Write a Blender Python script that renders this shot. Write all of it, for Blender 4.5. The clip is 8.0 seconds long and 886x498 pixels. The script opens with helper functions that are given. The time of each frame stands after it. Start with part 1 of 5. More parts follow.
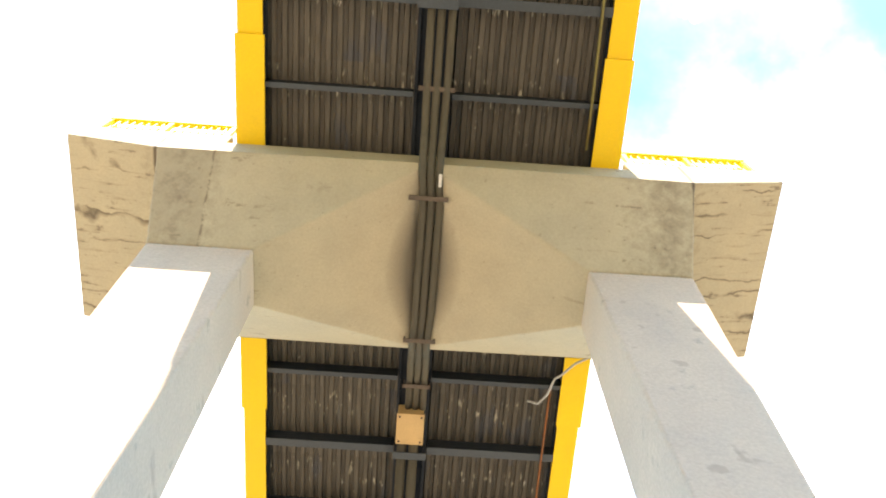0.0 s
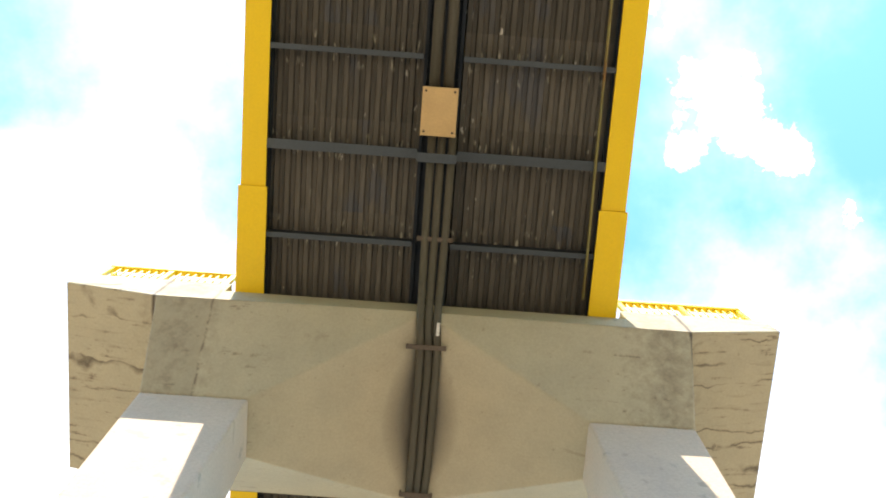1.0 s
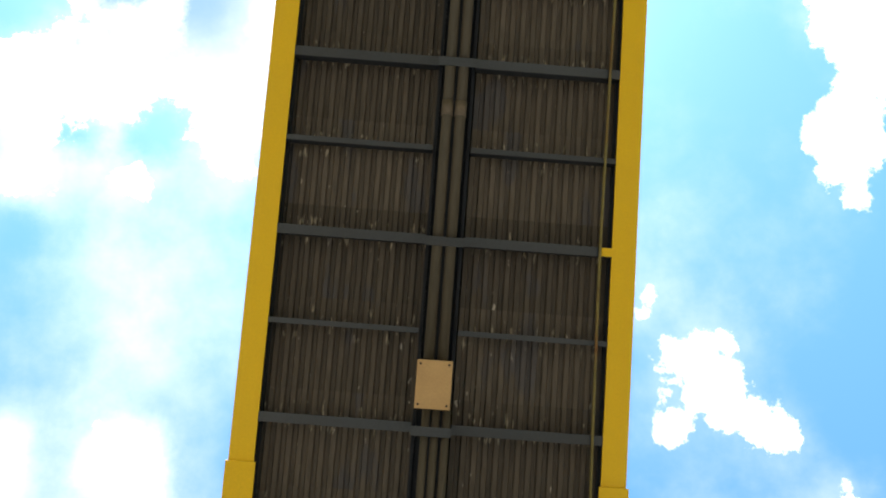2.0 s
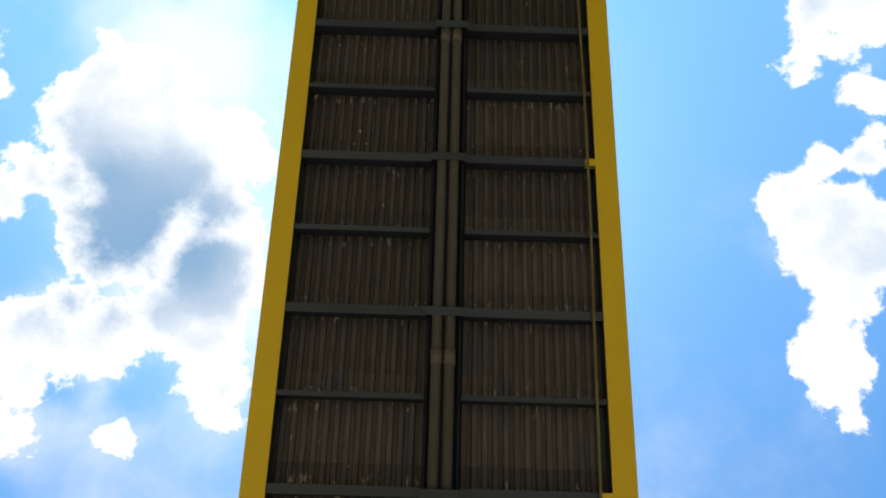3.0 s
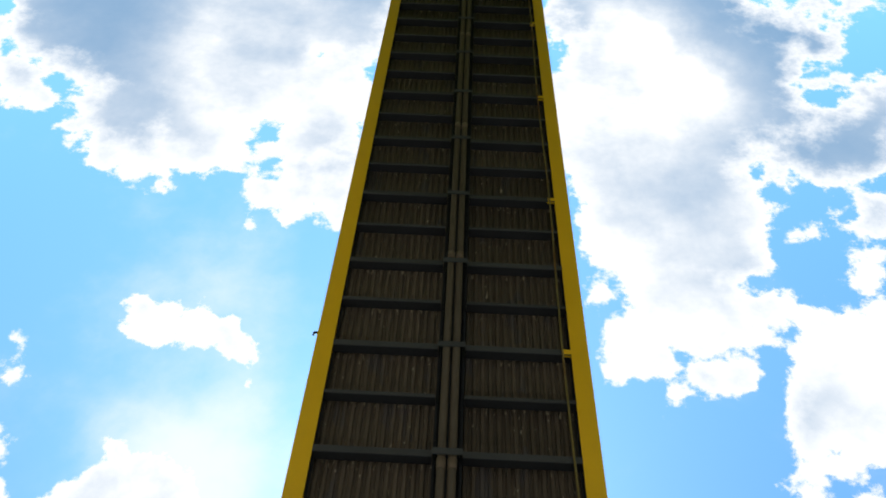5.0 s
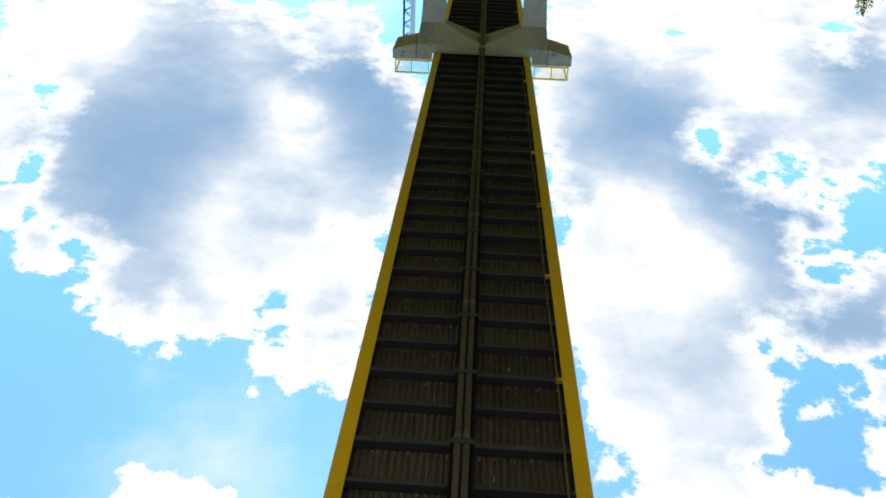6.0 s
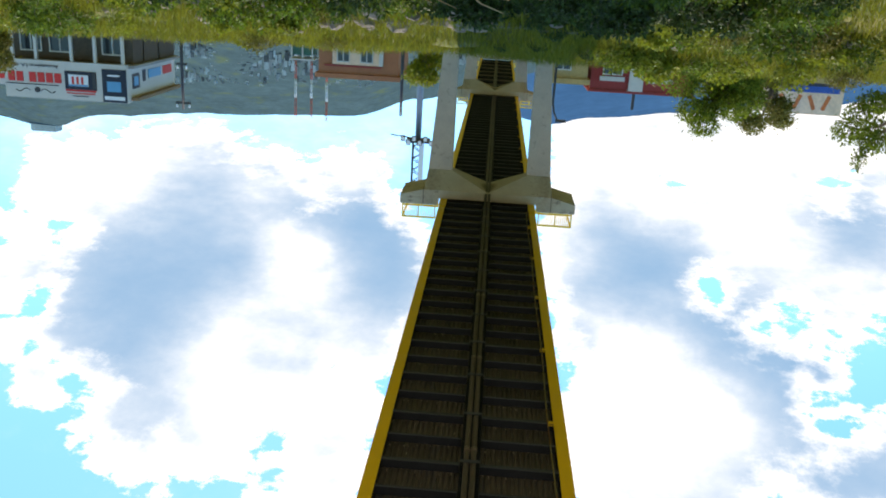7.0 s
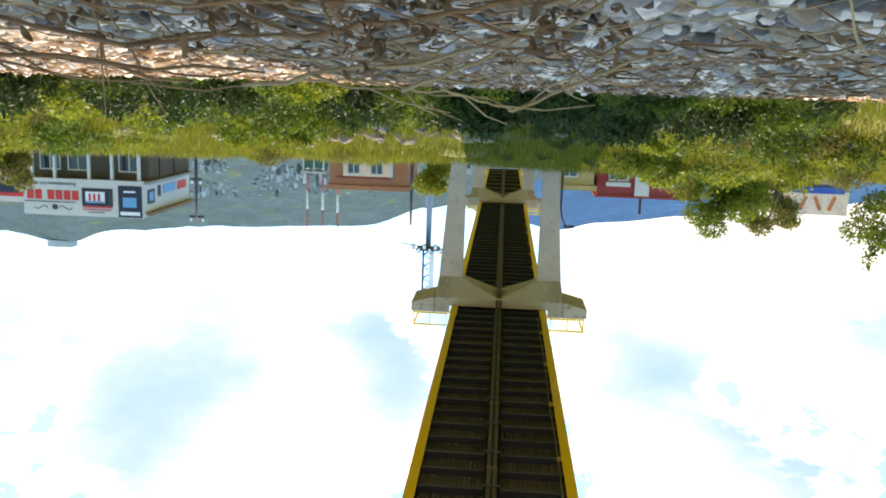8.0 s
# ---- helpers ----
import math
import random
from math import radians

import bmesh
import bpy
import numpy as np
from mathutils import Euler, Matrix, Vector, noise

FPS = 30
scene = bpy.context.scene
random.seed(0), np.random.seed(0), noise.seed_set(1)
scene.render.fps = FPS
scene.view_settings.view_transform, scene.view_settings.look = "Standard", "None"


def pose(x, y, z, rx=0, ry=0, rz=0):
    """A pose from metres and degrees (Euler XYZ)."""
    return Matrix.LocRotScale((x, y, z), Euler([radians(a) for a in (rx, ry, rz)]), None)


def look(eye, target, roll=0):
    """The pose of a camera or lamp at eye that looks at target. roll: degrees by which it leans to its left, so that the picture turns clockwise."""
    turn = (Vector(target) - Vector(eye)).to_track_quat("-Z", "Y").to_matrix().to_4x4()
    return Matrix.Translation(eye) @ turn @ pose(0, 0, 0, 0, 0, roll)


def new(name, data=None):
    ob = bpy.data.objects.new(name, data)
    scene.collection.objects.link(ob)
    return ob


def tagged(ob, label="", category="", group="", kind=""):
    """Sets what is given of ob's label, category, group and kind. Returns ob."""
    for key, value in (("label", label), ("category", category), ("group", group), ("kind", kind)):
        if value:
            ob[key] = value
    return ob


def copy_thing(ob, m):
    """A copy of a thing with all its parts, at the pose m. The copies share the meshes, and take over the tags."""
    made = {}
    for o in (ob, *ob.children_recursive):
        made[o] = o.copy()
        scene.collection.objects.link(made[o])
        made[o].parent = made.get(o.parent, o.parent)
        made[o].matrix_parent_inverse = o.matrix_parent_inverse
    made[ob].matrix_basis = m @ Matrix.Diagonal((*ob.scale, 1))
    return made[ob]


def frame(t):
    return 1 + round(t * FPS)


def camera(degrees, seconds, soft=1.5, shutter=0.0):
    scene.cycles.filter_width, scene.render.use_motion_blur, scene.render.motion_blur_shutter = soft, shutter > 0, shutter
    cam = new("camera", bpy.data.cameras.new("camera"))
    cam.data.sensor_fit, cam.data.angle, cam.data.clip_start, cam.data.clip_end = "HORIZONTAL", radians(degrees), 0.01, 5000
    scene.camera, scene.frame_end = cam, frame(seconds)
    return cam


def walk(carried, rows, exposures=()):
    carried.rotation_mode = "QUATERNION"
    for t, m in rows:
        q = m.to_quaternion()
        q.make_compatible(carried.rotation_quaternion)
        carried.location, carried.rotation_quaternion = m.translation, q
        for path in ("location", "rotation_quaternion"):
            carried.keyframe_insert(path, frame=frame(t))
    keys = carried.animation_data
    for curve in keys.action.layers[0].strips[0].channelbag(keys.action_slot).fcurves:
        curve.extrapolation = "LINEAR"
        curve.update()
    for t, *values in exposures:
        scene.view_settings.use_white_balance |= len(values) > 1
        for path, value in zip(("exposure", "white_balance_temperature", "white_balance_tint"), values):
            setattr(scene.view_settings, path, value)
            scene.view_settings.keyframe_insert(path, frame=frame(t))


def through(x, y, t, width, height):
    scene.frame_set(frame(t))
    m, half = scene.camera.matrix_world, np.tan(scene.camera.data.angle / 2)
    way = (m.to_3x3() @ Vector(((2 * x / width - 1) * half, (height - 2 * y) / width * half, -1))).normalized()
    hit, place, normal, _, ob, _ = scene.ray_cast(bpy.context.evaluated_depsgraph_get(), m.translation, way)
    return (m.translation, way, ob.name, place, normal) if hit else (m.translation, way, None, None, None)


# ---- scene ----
cam = camera(55.3, 8.0, soft=1.9)
PATH = [
    (0, (0.017, -0.499, 0.417), (0.06, 0.213, 2.285), 0.5),
    (0.5, (0.012, -0.514, 0.418), (0.04, 0.061, 2.333), 1.2),
    (1, (-0.013, -0.533, 0.422), (0.021, -0.147, 2.384), -0.9),
    (1.2, (0.010, -0.562, 0.413), (0.031, -0.312, 2.398), -0.3),
    (1.5, (0.067, -0.611, 0.408), (0.064, -0.528, 2.406), 6.8),
    (1.8, (-0.016, -0.526, 0.387), (-0.015, -0.673, 2.382), -175.1),
    (2, (-0.081, -0.5, 0.422), (-0.059, -0.76, 2.405), -170.9),
    (2.2, (-0.115, -0.518, 0.407), (-0.075, -0.914, 2.367), -172.1),
    (3.3, (-0.062, -0.555, 0.378), (-0.061, -1.469, 2.157), -178.2),
    (3.5, (-0.007, -0.566, 0.35), (-0.017, -1.554, 2.088), -178.8),
    (3.8, (-0.025, -0.575, 0.353), (-0.042, -1.710, 1.999), -177.2),
    (4, (-0.043, -0.563, 0.351), (-0.051, -1.787, 1.932), -176.7),
    (4.2, (-0.031, -0.574, 0.341), (-0.041, -1.858, 1.875), -177.0),
    (4.5, (-0.012, -0.604, 0.344), (-0.028, -2.011, 1.765), -177.6),
    (5.8, (-0.038, -0.642, 0.184), (-0.079, -2.371, 1.19), -178.3),
    (6, (-0.042, -0.665, 0.195), (-0.105, -2.441, 1.113), -177.7),
    (6.2, (-0.037, -0.662, 0.190), (-0.101, -2.483, 1.016), -177.5),
    (6.5, (-0.042, -0.654, 0.19), (-0.088, -2.51, 0.936), -177.1),
    (7, (-0.042, -0.655, 0.191), (-0.135, -2.558, 0.799), -176.7),
    (7.5, (-0.041, -0.655, 0.191), (-0.147, -2.604, 0.629), -177.7),
    (8, (-0.041, -0.654, 0.19), (-0.175, -2.616, 0.554), -178.1),
]
walk(cam, [(t, look(eye, target, roll)) for t, eye, target, roll in PATH],
     exposures=((0, 2.0, 7400, 15), (0.3, 1.55, 7200, 13), (0.5, 1.6, 7200, 13), (1, 1.4, 6900, 11), (1.5, 1.08, 6700, 10), (2, 0.76, 6600, 10), (2.2, 0.62, 6600, 10), (3.3, -0.02, 6400, 8), (3.5, 0.05, 6400, 8),
                (4.5, 0.0, 6400, 8), (6, 0.06, 6500, 9), (6.5, 0.2, 6600, 9), (7, 0.32, 6900, 11), (7.5, 0.7, 7400, 15), (8, 1.0, 7800, 17)))

# ---- light and sky ----
SUN_TO = Vector((-0.0955, -0.51, 1.0)).normalized()   # towards the sun
world = bpy.data.worlds.new("sky")
scene.world = world
world.use_nodes = True
wn = world.node_tree.nodes
wl = world.node_tree.links


def wmath(op, a, b=None, clamp=False):
    n = wn.new("ShaderNodeMath")
    n.operation, n.use_clamp = op, clamp
    for i, v in enumerate((a, b)):
        if v is None:
            continue
        if isinstance(v, (int, float)):
            n.inputs[i].default_value = v
        else:
            wl.new(v, n.inputs[i])
    return n.outputs[0]


# clouds and clear gaps by the slopes x/z and y/z of their direction, and their angular size
CLOUDS_A = ((0.351, -0.046, 0.013), (0.327, -0.036, 0.021), (0.299, -0.017, 0.029), (0.289, 0.008, 0.02), (0.334, 0.007, 0.034), (0.3, 0.05, 0.029),
            (0.351, 0.043, 0.028), (0.389, 0.053, 0.024), (0.42, 0.055, 0.018), (0.439, 0.067, 0.007), (0.319, 0.022, 0.025), (0.501, 0.113, 0.011),
            (0.51, 0.129, 0.01), (0.506, 0.121, 0.011), (0.23, -0.108, 0.013), (0.258, -0.097, 0.009), (0.248, -0.075, 0.006), (-0.365, 0.112, 0.01),
            (-0.353, 0.152, 0.018), (-0.33, 0.191, 0.018), (-0.335, 0.218, 0.018), (-0.32, 0.234, 0.011), (-0.505, 0.151, 0.015), (-0.506, 0.185, 0.017),
            (-0.484, -0.296, 0.056), (-0.383, -0.304, 0.053), (-0.28, -0.299, 0.037), (-0.251, -0.218, 0.025), (-0.37, -0.188, 0.022), (-0.499, -0.184, 0.028),
            (0.503, -0.376, 0.027), (0.471, -0.324, 0.026))
CLOUDS_B = ((0.494, -0.264, 0.023), (0.506, -0.23, 0.011), (-0.395, -0.574, 0.092), (-0.288, -0.388, 0.069), (0.656, -0.94, 0.066), (0.552, -0.47, 0.062),
            (-0.432, -0.995, 0.023), (-0.363, -0.967, 0.017), (-0.498, -1.005, 0.02), (-0.316, -0.89, 0.009), (-0.47, -0.744, 0.018), (-0.399, -0.677, 0.049),
            (-0.459, -0.655, 0.048), (-0.476, -0.589, 0.045), (-0.36, -0.593, 0.053), (-0.282, -0.596, 0.04), (-0.245, -0.552, 0.025), (-0.289, -0.491, 0.048),
            (-0.264, -0.42, 0.035), (-0.282, -0.351, 0.037), (-0.335, -0.335, 0.042), (-0.304, -0.28, 0.033), (-0.254, -0.261, 0.04), (-0.484, -0.527, 0.032),
            (-0.542, -0.542, 0.032), (-0.574, -0.507, 0.025), (-0.401, -0.455, 0.067), (-0.448, -0.346, 0.032), (-0.5, -0.33, 0.028), (-0.507, -0.28, 0.03),
            (-0.401, -0.29, 0.026), (-0.691, -0.878, 0.015))
CLOUDS_C = ((-0.65, -0.748, 0.016), (-0.623, -0.669, 0.015), (0.631, -0.987, 0.05), (0.661, -0.883, 0.055), (0.573, -0.88, 0.031), (0.538, -0.829, 0.023),
            (0.501, -0.764, 0.009), (0.516, -0.734, 0.009), (0.529, -0.78, 0.015), (0.59, -0.793, 0.025), (0.604, -0.702, 0.025), (0.585, -0.599, 0.025),
            (0.532, -0.588, 0.016), (0.47, -0.542, 0.02), (0.494, -0.509, 0.036), (0.541, -0.486, 0.048), (0.477, -0.46, 0.027), (0.499, -0.421, 0.024),
            (0.528, -0.392, 0.031), (0.495, -0.333, 0.026), (0.461, -0.304, 0.015), (0.513, -0.292, 0.026), (0.482, -0.274, 0.012), (0.45, -1.447, 0.118),
            (0.437, -1.107, 0.056), (-0.598, -1.709, 0.066), (-0.532, -1.048, 0.02), (-0.48, -1.033, 0.022), (-0.43, -1.027, 0.023), (-0.376, -0.999, 0.019),
            (-0.329, -0.959, 0.01), (-0.318, -0.888, 0.008))
CLOUDS_D = ((-0.696, -0.886, 0.013), (-0.701, -0.943, 0.008), (0.32, -1.795, 0.034), (0.388, -1.702, 0.049), (0.3, -1.579, 0.02), (0.25, -1.392, 0.012),
            (0.298, -1.304, 0.027), (0.261, -1.139, 0.016), (0.281, -1.039, 0.022), (0.282, -0.954, 0.016), (0.336, -1.016, 0.035), (0.357, -0.903, 0.013),
            (0.409, -0.943, 0.022), (0.467, -0.96, 0.025), (0.513, -1.042, 0.024), (0.552, -1.13, 0.021), (0.601, -1.149, 0.011), (0.404, -1.149, 0.063),
            (0.461, -1.371, 0.068), (0.533, -1.288, 0.043), (0.445, -1.57, 0.055), (0.621, -1.723, 0.047), (0.784, -1.762, 0.057), (0.961, -1.829, 0.043),
            (0.661, -1.464, 0.019), (0.679, -1.352, 0.015), (0.839, -1.44, 0.031), (0.781, -1.257, 0.022), (0.723, -1.071, 0.042), (0.634, -1.064, 0.029),
            (-0.793, -1.716, 0.046), (-0.864, -1.66, 0.017))
CLOUDS_E = ((-0.784, -1.573, 0.014), (-0.698, -1.471, 0.011), (-0.612, -1.458, 0.016), (-0.683, -1.559, 0.029), (-0.587, -1.614, 0.03), (-0.516, -1.574, 0.015),
            (-0.479, -1.695, 0.018), (-0.441, -1.57, 0.011), (-0.355, -1.635, 0.037), (-0.275, -1.508, 0.032), (-0.386, -1.406, 0.021), (-0.338, -1.325, 0.015),
            (-0.332, -1.421, 0.025), (-0.399, -1.298, 0.008), (-1.501, -2.445, 0.044), (-1.731, -2.951, 0.033), (-1.285, -2.076, 0.031), (-1.059, -2.74, 0.16),
            (-0.463, -2.722, 0.112), (0.801, -3.263, 0.163), (1.42, -3.449, 0.098), (-1.826, -3.616, 0.063), (-0.911, -3.608, 0.057), (1.046, -5.373, 0.123),
            (2.192, -5.666, 0.096), (0.527, -1.882, 0.138), (-0.607, -2.022, 0.109), (0.9, -1.763, 0.062), (-1.095, -1.855, 0.03), (-0.986, -1.748, 0.016),
            (-0.85, -1.629, 0.018), (-0.753, -1.52, 0.018))
CLOUDS_F = ((-0.667, -1.442, 0.014), (-0.58, -1.517, 0.021), (-0.528, -1.593, 0.024), (-0.768, -1.719, 0.061), (-0.506, -1.752, 0.038), (-0.324, -1.46, 0.032),
            (-0.245, -1.408, 0.032), (-1.106, -2.101, 0.047), (-0.847, -2.138, 0.087), (-0.524, -1.999, 0.071), (-0.306, -1.777, 0.056), (-1.338, -2.693, 0.059),
            (-1.003, -2.876, 0.081), (-0.547, -2.652, 0.078), (-0.319, -2.255, 0.05), (-1.556, -2.656, 0.028), (-1.278, -2.077, 0.02), (-1.875, -3.507, 0.045),
            (-1.484, -3.588, 0.048), (-1.059, -3.888, 0.047), (-0.689, -4.084, 0.048), (-0.284, -2.872, 0.036), (-2.285, -4.225, 0.022), (-1.992, -4.161, 0.029),
            (0.615, -4.637, 0.044), (1.127, -4.902, 0.055), (1.819, -5.066, 0.046), (2.067, -4.695, 0.039), (0.594, -3.377, 0.07), (0.9, -3.208, 0.068),
            (1.272, -3.346, 0.053), (1.525, -3.246, 0.039))
CLOUDS_G = ((0.36, -2.441, 0.046), (0.603, -2.265, 0.076), (0.823, -2.181, 0.048), (0.998, -2.28, 0.029), (0.369, -1.751, 0.09), (0.573, -1.776, 0.074),
            (0.78, -1.801, 0.041), (0.91, -1.69, 0.045), (0.359, -1.435, 0.044), (0.49, -1.412, 0.067), (0.384, -1.263, 0.048))
GAPS_A = ((-0.437, -0.237, 0.016), (-0.317, -0.261, 0.012), (-0.489, -0.103, 0.023), (-0.526, -0.427, 0.022), (-0.546, -0.395, 0.016), (-0.495, -0.42, 0.01),
          (-0.528, -0.463, 0.009), (-0.337, -0.258, 0.027), (-0.356, -0.238, 0.017), (-0.45, -0.242, 0.018), (0.557, -0.73, 0.013), (0.518, -0.675, 0.016),
          (0.555, -0.625, 0.006), (-0.432, -1.628, 0.011), (-0.279, -1.339, 0.01), (0.684, -1.613, 0.012), (0.663, -1.494, 0.011), (0.762, -1.453, 0.015),
          (0.678, -1.266, 0.024), (0.641, -1.167, 0.021), (0.702, -1.202, 0.015), (0.584, -1.061, 0.013), (0.532, -1.003, 0.011), (0.617, -1.303, 0.007),
          (-1.366, -2.342, 0.011), (-1.636, -3.042, 0.008), (-0.42, -1.618, 0.01), (0.841, -2.906, 0.008), (1.01, -2.609, 0.014), (0.924, -2.596, 0.007),
          (1.111, -2.484, 0.009), (1.058, -2.141, 0.021))
GAPS_B = ((0.921, -1.931, 0.015), (1.154, -2.226, 0.012), (0.646, -1.569, 0.008), (0.675, -1.47, 0.01), (0.712, -1.445, 0.014), (0.769, -1.387, 0.011),
          (0.609, -1.278, 0.01), (2.01, -4.961, 0.012), (1.048, -4.737, 0.006))
VEILS = ((-0.383, -1.124, 0.068, 0.35), (0.581, 0.608, 0.112, 0.8), (-0.522, 0.686, 0.122, 0.8), (0.404, 0.147, 0.088, 0.2),
         (-0.339, -0.051, 0.14, 0.38), (0.325, -0.197, 0.162, 0.2), (-0.172, -0.512, 0.164, 0.25),
         (-0.441, -0.899, 0.12, 0.2), (-0.322, -0.373, 0.09, 0.55), (-0.493, -0.259, 0.067, 0.5), 
         (-0.325, 0.143, 0.029, 0.7), (-0.499, 0.151, 0.039, 0.45), (-0.339, 0.153, 0.031, 0.4), 
         (-0.311, -0.74, 0.07, 0.4), (-0.415, -0.731, 0.055, 0.3), (-0.421, 0.308, 0.176, 0.3), (0.482, 0.281, 0.116, 0.25),
         (0, -0.096, 0.17, 0.3), (-0.2, 0.52, 0.2, 0.7), (0.2, 0.52, 0.2, 0.7), (-1.967, -5.321, 0.065, 0.2), (-1.048, -5.379, 0.069, 0.22), (-0.575, -5.314, 0.045, 0.2), (-2.816, -5.282, 0.049, 0.35))
SHADES_A = ((-0.385, -0.467, 0.07, 1.2), (-0.42, -0.407, 0.06, 1.2), (-0.335, -0.457, 0.063, 1.1), (-0.443, -0.383, 0.036, 1), (-0.294, -0.426, 0.038, 0.8), (-0.434, -0.537, 0.026, 0.9),
            (-0.329, -0.55, 0.015, 0.6), (-0.504, -0.344, 0.027, 0.4), (0.549, -0.454, 0.045, 0.35), (0.817, -1.741, 0.072, 0.9), (0.906, -1.654, 0.044, 0.8), (0.466, -1.55, 0.05, 0.35),
            (0.536, -1.474, 0.049, 0.35), (0.393, -1.751, 0.041, 0.3), (-0.748, -1.695, 0.047, 0.4), (-0.326, -1.614, 0.042, 0.3), (-1.153, -2.725, 0.07, 1.3), (-1.184, -2.347, 0.06, 1.2),
            (-0.984, -2.694, 0.063, 0.8), (-1, -2.116, 0.053, 0.7), (-0.832, -2.779, 0.033, 0.5), (-1.439, -4.736, 0.05, 0.8), (-1.236, -3.449, 0.041, 0.6), (-0.451, -3.186, 0.058, 1.7))
SHADES_B = ((-0.718, -3.648, 0.039, 1.3), (-0.285, -2.694, 0.04, 1.4), (-0.362, -3.624, 0.04, 1.3), (-0.783, -1.834, 0.05, 0.4), (-0.577, -2.218, 0.039, 0.45), (-0.364, -2.334, 0.04, 0.5),
            (0.585, -3.153, 0.048, 1.5), (0.737, -3.045, 0.047, 1.2), (0.745, -2.453, 0.05, 1.4), (0.899, -2.388, 0.049, 1.5), (0.967, -2.238, 0.048, 1.4), (1.677, -4.032, 0.042, 1.1),
            (1.754, -3.761, 0.034, 1.1), (0.377, -2.802, 0.04, 0.7), (0.282, -2.342, 0.031, 0.6), (0.88, -1.711, 0.042, 0.8), (0.736, -1.744, 0.044, 0.35), (0.525, -3.802, 0.031, 0.6),
            (-0.739, -2.154, 0.036, -0.7), (-0.638, -3.007, 0.04, -0.9), (-1.94, -4.044, 0.043, -0.8), (-0.729, -4.325, 0.024, -1), (1.198, -3.937, 0.045, -0.6), (0.5, -2.137, 0.047, -0.7))
SHADES_C = ((0.621, -1.985, 0.046, -0.7), (0.826, -4.42, 0.038, -0.5))


def build_sky():
    bg = wn["Background"]
    sky = wn.new("ShaderNodeTexSky")
    sky.sky_type, sky.sun_disc = "NISHITA", False
    sky.sun_elevation = math.asin(SUN_TO.z)
    sky.sun_rotation = math.atan2(SUN_TO.x, SUN_TO.y)
    sky.air_density, sky.dust_density, sky.ozone_density = 1.0, 0.4, 1.4
    tc = wn.new("ShaderNodeTexCoord")

    # a flattened dome: what lies low shows foreshortened
    sep = wn.new("ShaderNodeSeparateXYZ")
    wl.new(tc.outputs["Generated"], sep.inputs[0])
    low = wmath("ADD", wmath("MAXIMUM", sep.outputs[2], 0.0), 0.22)
    dome = wn.new("ShaderNodeCombineXYZ")
    wl.new(wmath("DIVIDE", sep.outputs[0], low), dome.inputs[0])
    wl.new(wmath("DIVIDE", sep.outputs[1], low), dome.inputs[1])

    def fbm(scale, detail, rough, shift, vec=None):
        mp = wn.new("ShaderNodeMapping")
        mp.inputs["Location"].default_value = shift
        wl.new(vec or dome.outputs[0], mp.inputs[0])
        n = wn.new("ShaderNodeTexNoise")
        n.inputs["Scale"].default_value, n.inputs["Detail"].default_value = scale, detail
        n.inputs["Roughness"].default_value = rough
        wl.new(mp.outputs[0], n.inputs["Vector"])
        return n

    # billows bend every outline a little
    bend = wn.new("ShaderNodeVectorMath")
    bend.operation = "MULTIPLY_ADD"
    wl.new(fbm(16, 8, 0.62, (4, 4, 1), tc.outputs["Generated"]).outputs["Color"], bend.inputs[0])
    bend.inputs[1].default_value = (0.044, 0.044, 0.044)
    off = wn.new("ShaderNodeVectorMath")
    off.operation = "SUBTRACT"
    wl.new(tc.outputs["Generated"], off.inputs[0])
    off.inputs[1].default_value = (0.022, 0.022, 0.022)
    wl.new(off.outputs[0], bend.inputs[2])

    def away(x, y):
        d = wn.new("ShaderNodeVectorMath")
        d.operation = "DISTANCE"
        wl.new(bend.outputs[0], d.inputs[0])
        d.inputs[1].default_value = Vector((x, y, 1)).normalized()
        return d.outputs["Value"]

    def join(blobs, deep):
        """How far inside the union of round blobs a direction lies."""
        best = None
        for x, y, r in blobs:
            s = wmath("MULTIPLY", wmath("SUBTRACT", r, away(x, y)), 1 / 0.04)
            if best is None:
                best = s
            else:
                n = wn.new("ShaderNodeMath")
                n.operation = "SMOOTH_MAX"
                wl.new(best, n.inputs[0])
                wl.new(s, n.inputs[1])
                n.inputs[2].default_value = deep
                best = n.outputs[0]
        return best

    def pile(blobs):
        """The sum of soft round patches."""
        total = None
        for x, y, r, w in blobs:
            g = wmath("DIVIDE", away(x, y), r)
            g = wmath("MULTIPLY", wmath("EXPONENT", wmath("MULTIPLY", wmath("MULTIPLY", g, g), -0.7)), w)
            total = g if total is None else wmath("ADD", total, g)
        return total

    def step(v, lo, hi, top=1.0, smooth=True):
        n = wn.new("ShaderNodeMapRange")
        n.interpolation_type = "SMOOTHSTEP" if smooth else "LINEAR"
        n.inputs["From Min"].default_value, n.inputs["From Max"].default_value = lo, hi
        n.inputs["To Max"].default_value = top
        wl.new(v, n.inputs["Value"])
        return n.outputs[0]

    inside = wmath("MINIMUM", join(CLOUDS_A + CLOUDS_B + CLOUDS_C + CLOUDS_D + CLOUDS_E + CLOUDS_F + CLOUDS_G, 0.35), 1.6)
    gap = join(GAPS_A + GAPS_B, 0.2)
    inside = wmath("MINIMUM", inside, wmath("MULTIPLY", gap, -1.0))
    lumps = wmath("MULTIPLY", wmath("SUBTRACT", fbm(13, 13, 0.66, (3.1, 1.7, 0)).outputs[0], 0.5), 2.4)
    shape = wmath("ADD", wmath("ADD", inside, lumps), 0.1)
    dens = step(shape, 0.0, 0.24)
